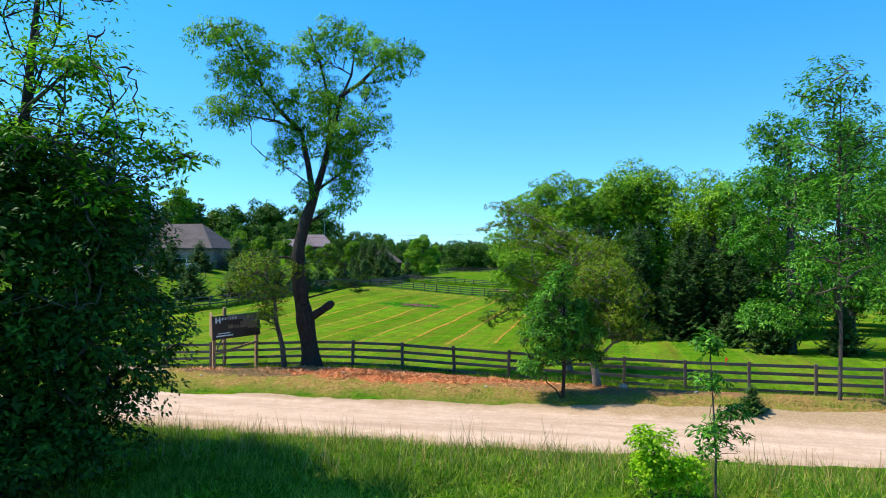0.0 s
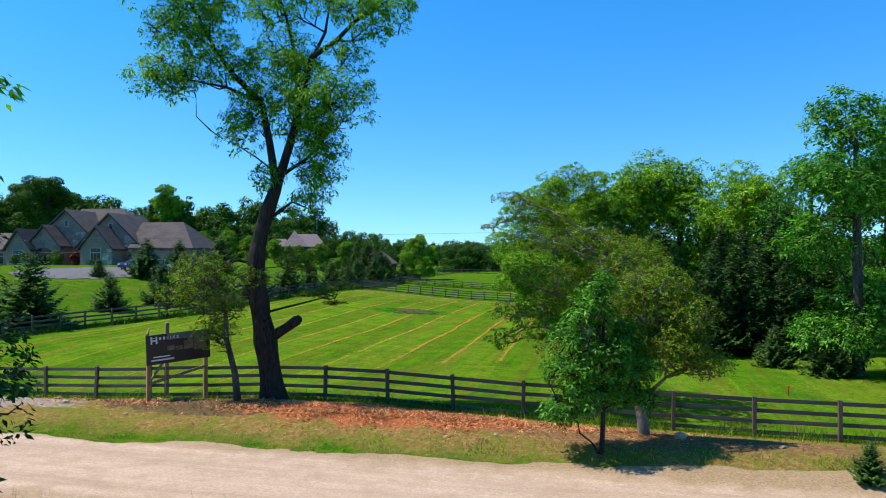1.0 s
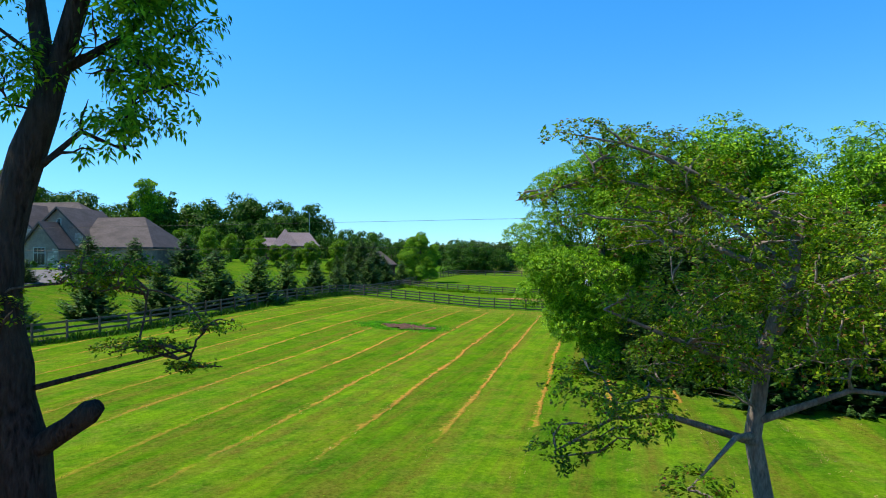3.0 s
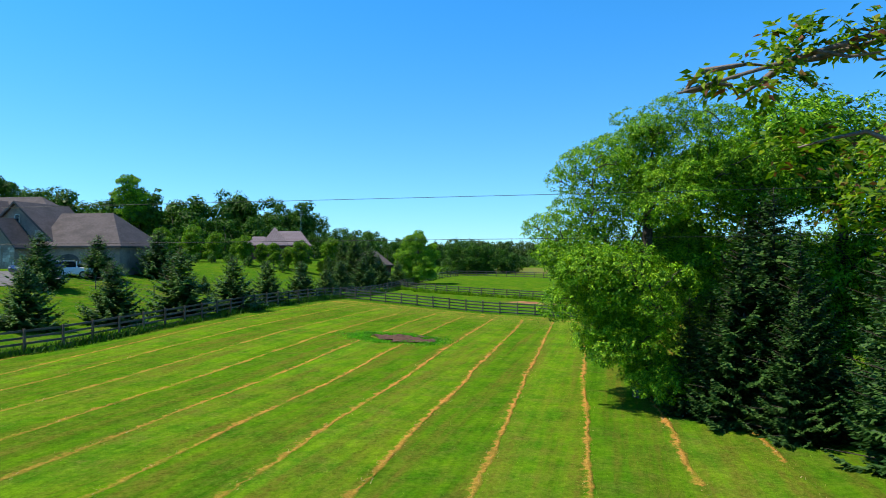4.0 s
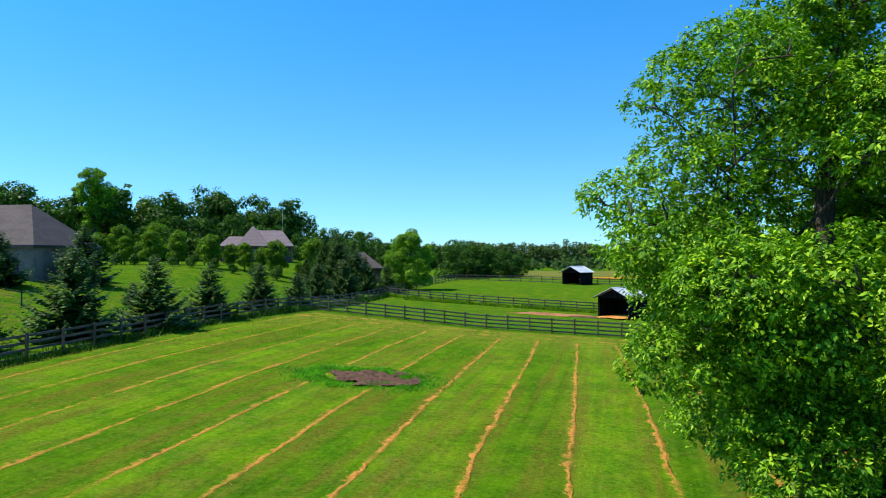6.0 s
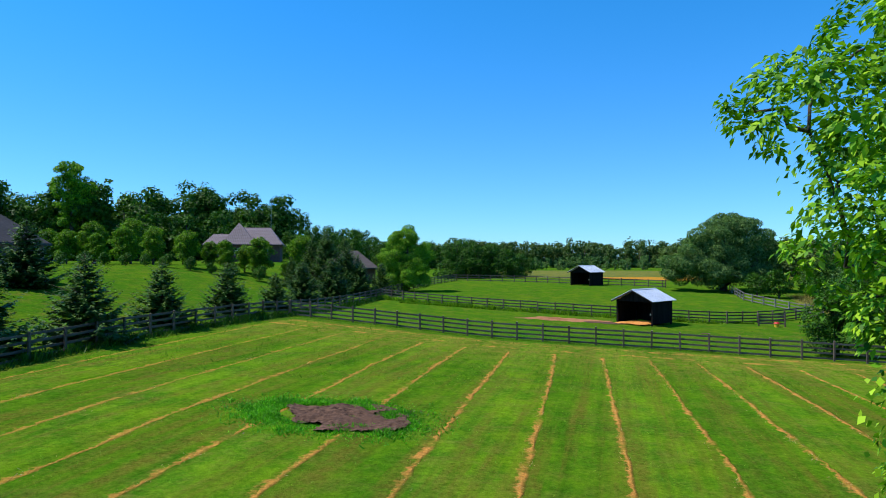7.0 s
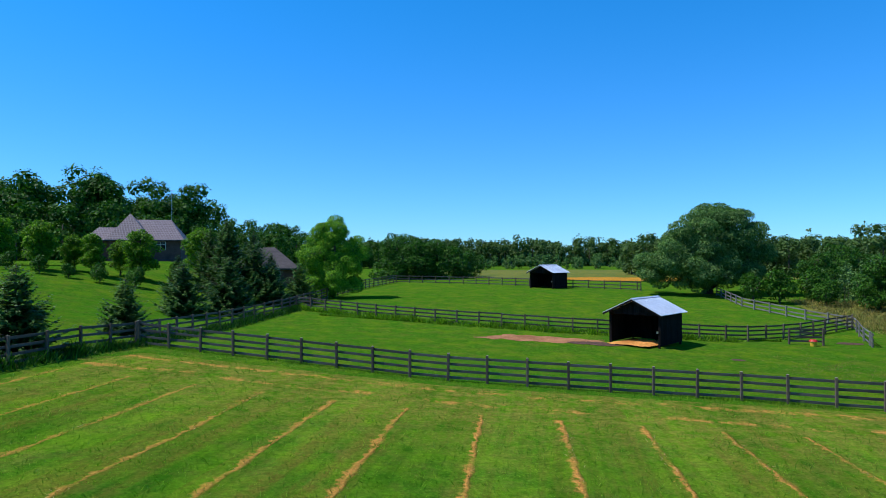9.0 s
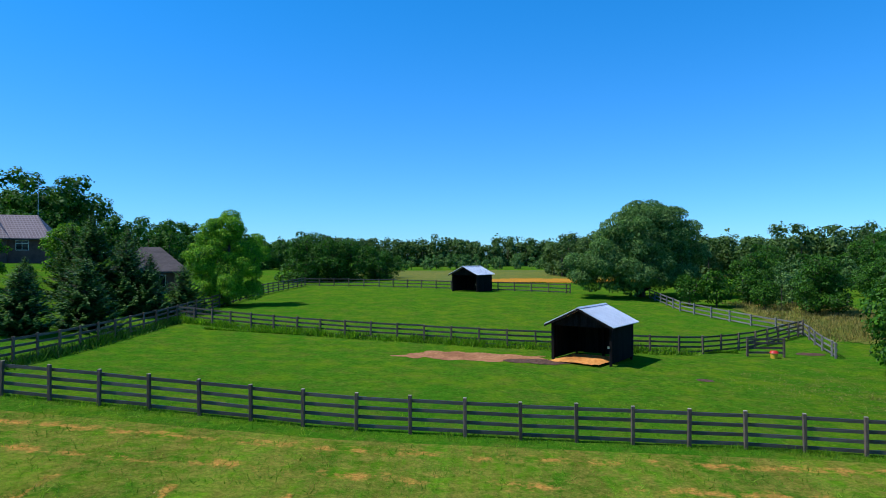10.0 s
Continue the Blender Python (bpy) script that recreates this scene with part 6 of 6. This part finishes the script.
EDGE_CROWN = [(0, 0, 14.0, 4.2, 4.0, 2.6), (-3.2, 0, 11.6, 3.6, 3.4, 2.6), (3.4, 0, 11.8, 3.6, 3.4, 2.4), (0, 0, 8.4, 5.0, 4.4, 3.2)]
TALL_CROWN = [(0, 0, 17.0, 3.0, 3.0, 2.7), (-1.5, 0, 14.4, 2.9, 2.8, 2.5), (1.7, 0.3, 13.6, 2.9, 2.8, 2.5), (0.2, 0, 10.8, 3.2, 3.0, 2.6), (-0.8, 0.4, 7.8, 2.7, 2.6, 2.3)]
broadleaf("wood_edge_tree", "tall narrow tree with bright crown rising above the wood", "tree", on(-62, 186),
    [(0, 0, -0.2, 0.5), (0, 0, 5.0, 0.4), (0.3, 0, 15.0, 0.2)], [],
    lumpy(TALL_CROWN, 15, 0.85, 46),
    1100, 18, 0.42, 0.36, L_MAPLE, 46, wide=0.5, inner=0.7, sides=4, core=(TALL_CROWN, 0.62), hang=0.4, style="shell")
dark = broadleaf("wood_edge_tree", "broad dark tree standing behind the stone house", "tree", on(-74, 150, 60, 1.1),
    [(0, 0, -0.2, 0.5), (0, 0, 5.0, 0.4), (0.3, 0, 12.0, 0.2)], [],
    lumpy(EDGE_CROWN, 8, 1.5, 46),
    1700, 18, 0.42, 0.30, L_WOOD, 48, wide=0.5, inner=0.7, sides=4, core=(EDGE_CROWN, 0.62), hang=0.4, style="shell")
copy_thing(dark, on(-80, 156, 10, 0.95))
copy_thing(dark, on(-92, 148, 160, 0.95))
pine = spruce("garden_pine", "dark bushy pine beside the paddock corner", on(-7.4, 141.5), 8.0, 3.8, 47, mat=L_PINE, dense=1.6)
for x, y, s in ((-5.4, 146.5, 0.9), (-11.3, 138.0, 0.5), (-9.6, 144.6, 0.85), (-3.6, 147.5, 0.62)):
    copy_thing(pine, on(x, y, x * 61 % 360, s))
for x, y, s in ((14, 195, 1.25), (18, 198, 1.15), (22, 199, 1.2), (26, 203, 1.0), (16, 203, 1.35), (30, 208, 0.9)):
    tagged(copy_thing(side, on(x, y, x * 47 % 360, s * 1.35, 1.4)), "dark dense tree in the group behind the far paddock", group="far paddock trees")


def woods(name, label, spots, per, leaf, mat, seed, conifers=0.05):
    """Far trees, too many to tell apart, as one mass of crowns with their trunks."""
    rng = np.random.default_rng(seed)
    all_leaves, trunk = [], Wood()
    for x, y, h in spots:
        z = height(x, y)
        if rng.uniform() < conifers:
            tiers = np.linspace(0.12, 1.0, 9)
            lobes = [(x, y, z + h * t, h * (0.20 * (1 - t) + 0.035), h * (0.20 * (1 - t) + 0.035), h * 0.07) for t in tiers]
            n = per * 2 // 3
        else:
            tall = rng.uniform(0.85, 1.15)
            lobes = []
            for i in range(rng.integers(11, 16)):
                t = rng.uniform(0.10, 0.88)
                r = h * rng.uniform(0.12, 0.19) * (1.2 - 0.5 * t)
                q = h * 0.20 * math.sqrt(max(0.05, 1 - (2 * t - 0.9) ** 2))
                a = rng.uniform(0, 2 * math.pi)
                lobes.append((x + math.cos(a) * q, y + math.sin(a) * q, z + h * t * tall, r, r, r * rng.uniform(0.7, 1.0)))
            n = per
        all_leaves.append(shell_leaves(rng, lobes, n, leaf * h / 12, 0.75, 0.3, 0.3, 0.5, 0.42))
        all_leaves.append(shell_leaves(rng, [(*l[:3], *(0.7 * q for q in l[3:])) for l in lobes], len(lobes) * 46, 0.062 * h, 0.85, 0.3, 0.3, 1.0, 0.3))
        trunk.tube([(x, y, z - 0.3), (x, y, z + h * 0.6)], [h * 0.018, h * 0.008], 5)
    root = thing(name, label, "woodland", kind="stuff")
    quads("crowns", np.concatenate(all_leaves), mat, root)
    trunk.mesh("trunks", M_BARK2, root)
    return root


def belt(line, rows, gap, tall, seed, deep=5.0):
    rng = random.Random(seed)
    out = []
    for a, b in zip(line, line[1:]):
        ln = math.dist(a, b)
        nx, ny = -(b[1] - a[1]) / ln, (b[0] - a[0]) / ln
        for i in range(int(ln / gap)):
            for r in range(rows):
                t = (i + rng.random()) * gap / ln
                d = r * deep + rng.uniform(-1.5, 1.5)
                out.append((a[0] + (b[0] - a[0]) * t + nx * d, a[1] + (b[1] - a[1]) * t + ny * d, tall * rng.uniform(0.78, 1.12)))
    return out


woods("woods", "deciduous wood behind the houses", belt([(-110, 160), (-60, 190), (-34, 208), (-22.5, 223)], 3, 3.2, 15.8, 1), 2400, 0.36, L_WOOD, 51)
woods("woods", "wood receding beyond the brick house", belt([(-22, 224), (-16, 238), (0, 262), (24, 300)], 2, 3.4, 8.8, 2), 600, 0.5, L_WOOD, 52)
woods("woods", "mixed trees behind the garden houses", belt([(-46, 176), (-36, 190), (-24, 193)], 2, 3.6, 9.5, 3) + belt([(-22, 194), (-12, 198), (0, 215)], 2, 3.2, 7.4, 3), 600, 0.45, L_WOOD, 53)
woods("woods", "far belt of woodland along the horizon", belt([(-10, 330), (15, 320), (90, 316), (170, 300), (280, 280)], 3, 2.6, 10.5, 4, 6.0), 260, 0.9, L_HAZED, 54, 0.06)
woods("woods", "low scrub before the far woodland", belt([(20, 268), (90, 262), (150, 245)], 2, 3.0, 4.5, 5), 160, 0.9, L_WILLOW, 55)
woods("woods", "woodland along the paddocks' far side", belt([(92, 178), (120, 168), (170, 150)], 3, 3.4, 9.5, 6), 700, 0.6, L_HAZED, 56, 0.03)
woods("woods", "woodland past the willow", belt([(66, 208), (92, 200), (125, 190)], 3, 3.4, 9.0, 7), 650, 0.6, L_HAZED, 57, 0.03)
woods("woods", "far trees beyond the fields", belt([(-300, 300), (-140, 250), (-110, 180)], 2, 8.0, 15.0, 8, 8.0), 160, 0.9, L_WOOD, 58)
woods("woods", "low scrub bushes past the weathered fence", belt([(60, 139), (68, 147), (82, 158), (96, 160)], 2, 2.6, 4.2, 9, 4.0), 200, 0.8, L_WILLOW, 59)


# ---- grass ----
def tufts(name, label, count, where, tall, wide, mat, seed, lean=0.35):
    rng = np.random.default_rng(seed)
    pos = []
    while len(pos) < count:
        u, v = where(rng)
        x, y = xy(u, v)
        pos.append((x, y, height(x, y) - 0.02))
    at = np.array(pos)
    d = rng.normal(size=(count, 3)) * lean
    d[:, 2] = 1
    d = unit(d)
    side = unit(np.cross(d, rng.normal(size=(count, 3))))
    thick = np.array([0.45 + 1.1 * abs(noise.noise(Vector((p[0] * 0.9, p[1] * 0.9, seed))) + 0.35) for p in pos])
    ln = (tall * thick * rng.uniform(0.4, 1.25, count))[:, None]
    tip = at + d * ln
    c = np.stack([at - side * wide, at + side * wide, tip + side * wide * 0.25, tip - side * wide * 0.25], 1)
    ob = quads(name, c, mat)
    return tagged(ob, label, "grass", kind="stuff")


def bank(r, start, deep):
    u = 2 + 9 * r.normal()
    return u, start + skew(u) - deep * r.uniform() ** 1.2 + 0.6 * r.normal() * r.uniform()


def roadside(r):
    u = r.uniform(-26, 24)
    return u, -5.35 + skew(u) + 0.8 * r.uniform() ** 1.5


tufts("tall_grass", "tall rough grass on the near roadside bank", 64000, lambda r: bank(r, -12.0, 7.5), 0.30, 0.008, L_BANK, 61, 0.5)
tufts("bank_weeds", "broad-leaved weeds among the bank's grass", 15000, lambda r: bank(r, -12.4, 7.0), 0.18, 0.038, L_GRASS, 76, 1.1)
tufts("seed_grass", "dry seed stalks standing over the bank", 3000, lambda r: bank(r, -11.9, 3.5), 0.60, 0.008, L_STRAW, 62, 0.2)
tufts("verge_grass", "short grass along the road's far edge", 11000, roadside, 0.09, 0.010, L_BANK, 63, 0.6)
tufts("verge_grass", "scattered grass on the verge", 3000, lambda r: (r.uniform(-26, 24), r.uniform(-4.6, -0.2)), 0.10, 0.012, L_BANK, 64, 0.7)
tufts("fence_grass", "uncut grass along the road fence", 14000, lambda r: (r.uniform(-32, 26), r.normal() * 0.28 + 0.1), 0.3, 0.012, L_GRASS, 65, 0.45)
tufts("fence_grass", "uncut weeds under the fence behind the shed", 6000, lambda r: uv(*(lambda t: (12.8 + 26 * t, 127 - 8.6 * t + 1.2 * (t - 0.5) ** 2))(r.uniform(-0.4, 1.0))), 0.35, 0.02, L_GRASS, 66, 0.5)
def along(line, r, spread):
    k = int(r.integers(0, len(line) - 1))
    t = r.uniform()
    return uv(line[k][0] + (line[k + 1][0] - line[k][0]) * t + spread * r.normal(), line[k][1] + (line[k + 1][1] - line[k][1]) * t + spread * r.normal())


tufts("fence_weeds", "dark rank weeds along the lawn fence", 9000, lambda r: along(LEFT_LINE[2:], r, 0.3), 0.5, 0.03, L_DARK, 73, 0.5)
tufts("fence_weeds", "dark weeds along the fence beside the conifers", 5000, lambda r: along([(-6.35, 108.8), (-4, 120), (-0.6, 134), (0, 136.5)], r, 0.35), 0.6, 0.03, L_DARK, 77, 0.5)
FIELD_LINE = [(-6.35, 108.6), (-2.57, 107.0), (3.08, 104.9), (8.54, 102.8), (15.8, 100.2), (23.1, 98.0), (26.44, 96.5)]
tufts("fence_weeds", "ragged green weeds under the weathered fence", 9000, lambda r: along(FIELD_LINE, r, 0.3), 0.17, 0.010, L_GRASS, 79, 0.6)
tufts("fence_weeds", "green weeds climbing the fence behind the shed", 9000, lambda r: along([(0, 136.7), (5, 132), (12.8, 127), (22, 122.5), (35, 118.5)], r, 0.28), 0.55, 0.035, L_GRASS, 74, 0.6)
L_RIPE = leaf_mat("ripe_meadow_grass", (0.07, 0.085, 0.018), (0.19, 0.165, 0.042), (0.38, 0.29, 0.09), 0.15)
tufts("meadow_grass", "tall ripe grass in the meadow strip along the wooded side", 16000, lambda r: (27 + 6.5 * r.uniform(-1, 1), 113 + 12 * r.uniform(-1, 1)), 0.5, 0.02, L_RIPE, 80, 0.5)
tufts("dry_grass", "dry yellowed grass in patches across the paddock", 6000, lambda r: (11.5 + 2.6 * r.normal(), 82.5 + 3.2 * r.normal()), 0.10, 0.014, L_RIPE, 81, 1.6)
tufts("field_grass", "coarse uneven grass at the hay field's end", 30000, lambda r: uv(r.uniform(-12, 24), r.uniform(82, 106)), 0.13, 0.012, L_GRASS, 75, 0.9)
tufts("field_straw", "loose dry straw along the mown rows", 16000, lambda r: (lambda k, v: (-3.47 - 0.047 * v + 2.83 * (k if k > 0 else k * 1.047) + r.normal() * 0.13, v))(int(r.integers(-6, 9)), r.uniform(8, 64)), 0.10, 0.012, L_STRAW, 67, 2.5)
tufts("field_grass", "short uneven grass over the hay field", 12000, lambda r: uv(r.uniform(-18, 26), 34 + 70 * r.uniform() ** 0.85), 0.12, 0.012, L_GRASS, 68, 2.0)
tufts("wood_chips", "loose red-brown wood chips on the verge", 21000, lambda r: (0.5 + 3.2 * r.normal(), -2.2 + 0.8 * r.normal()), 0.14, 0.02, L_CHIP, 69, 3.0)
tufts("wood_chips", "loose brown wood chips round the sign and saplings", 5000, lambda r: (r.choice((-9.6, 6.8)) + 1.6 * r.normal(), -2.3 + 0.6 * r.normal()), 0.13, 0.02, L_CHIP, 70, 3.0)
tufts("weeds", "lush green weeds round the bare soil", 17000, lambda r: (lambda a, q: (-12.5 + 2.7 * q * math.cos(a), 43.0 + 1.95 * q * math.sin(a)))(r.uniform(0, 2 * math.pi), 0.72 + 0.34 * abs(r.normal())), 0.14, 0.028, L_LUSH, 71, 1.0)
tufts("soil_clods", "clods and dry stalks lying on the bare soil", 1500, lambda r: (-11.7 + 1.0 * r.normal(), 43.2 + 0.85 * r.normal()), 0.12, 0.03, L_CLOD, 78, 2.5)

# ---- garden before the stone house ----
def by_house(a, b):
    m = house.matrix_basis @ Vector((a, b, 0))
    return m.x, m.y


L_RED = leaf_mat("maroon_leaves", (0.05, 0.008, 0.008), (0.12, 0.02, 0.018), (0.22, 0.05, 0.04), 0.3)
for a, b, s in ((-19.0, -2.6, 1.2), (-17.8, -3.4, 1.0), (-22.6, -3.4, 1.1), (-24.6, -3.6, 0.8), (-12.0, -4.0, 0.5), (-20.5, -5.0, 0.7)):
    x, y = by_house(a, b)
    tagged(copy_thing(shrub, on(x, y, a * 40, s)), "clipped green garden shrub before the stone house", group="garden shrubs")
x, y = by_house(-16.7, -1.2)
broadleaf("red_shrub", "maroon-leaved shrub beside the stone gable", "shrub", on(x, y), [(0, 0, -0.1, 0.05), (0, 0, 1.0, 0.03)], [], [(0, 0, 1.4, 0.8, 0.8, 0.9), (0.3, 0, 0.7, 0.8, 0.8, 0.6)], 120, 16, 0.16, 0.2, L_RED, 72, wide=0.6, inner=0.4)
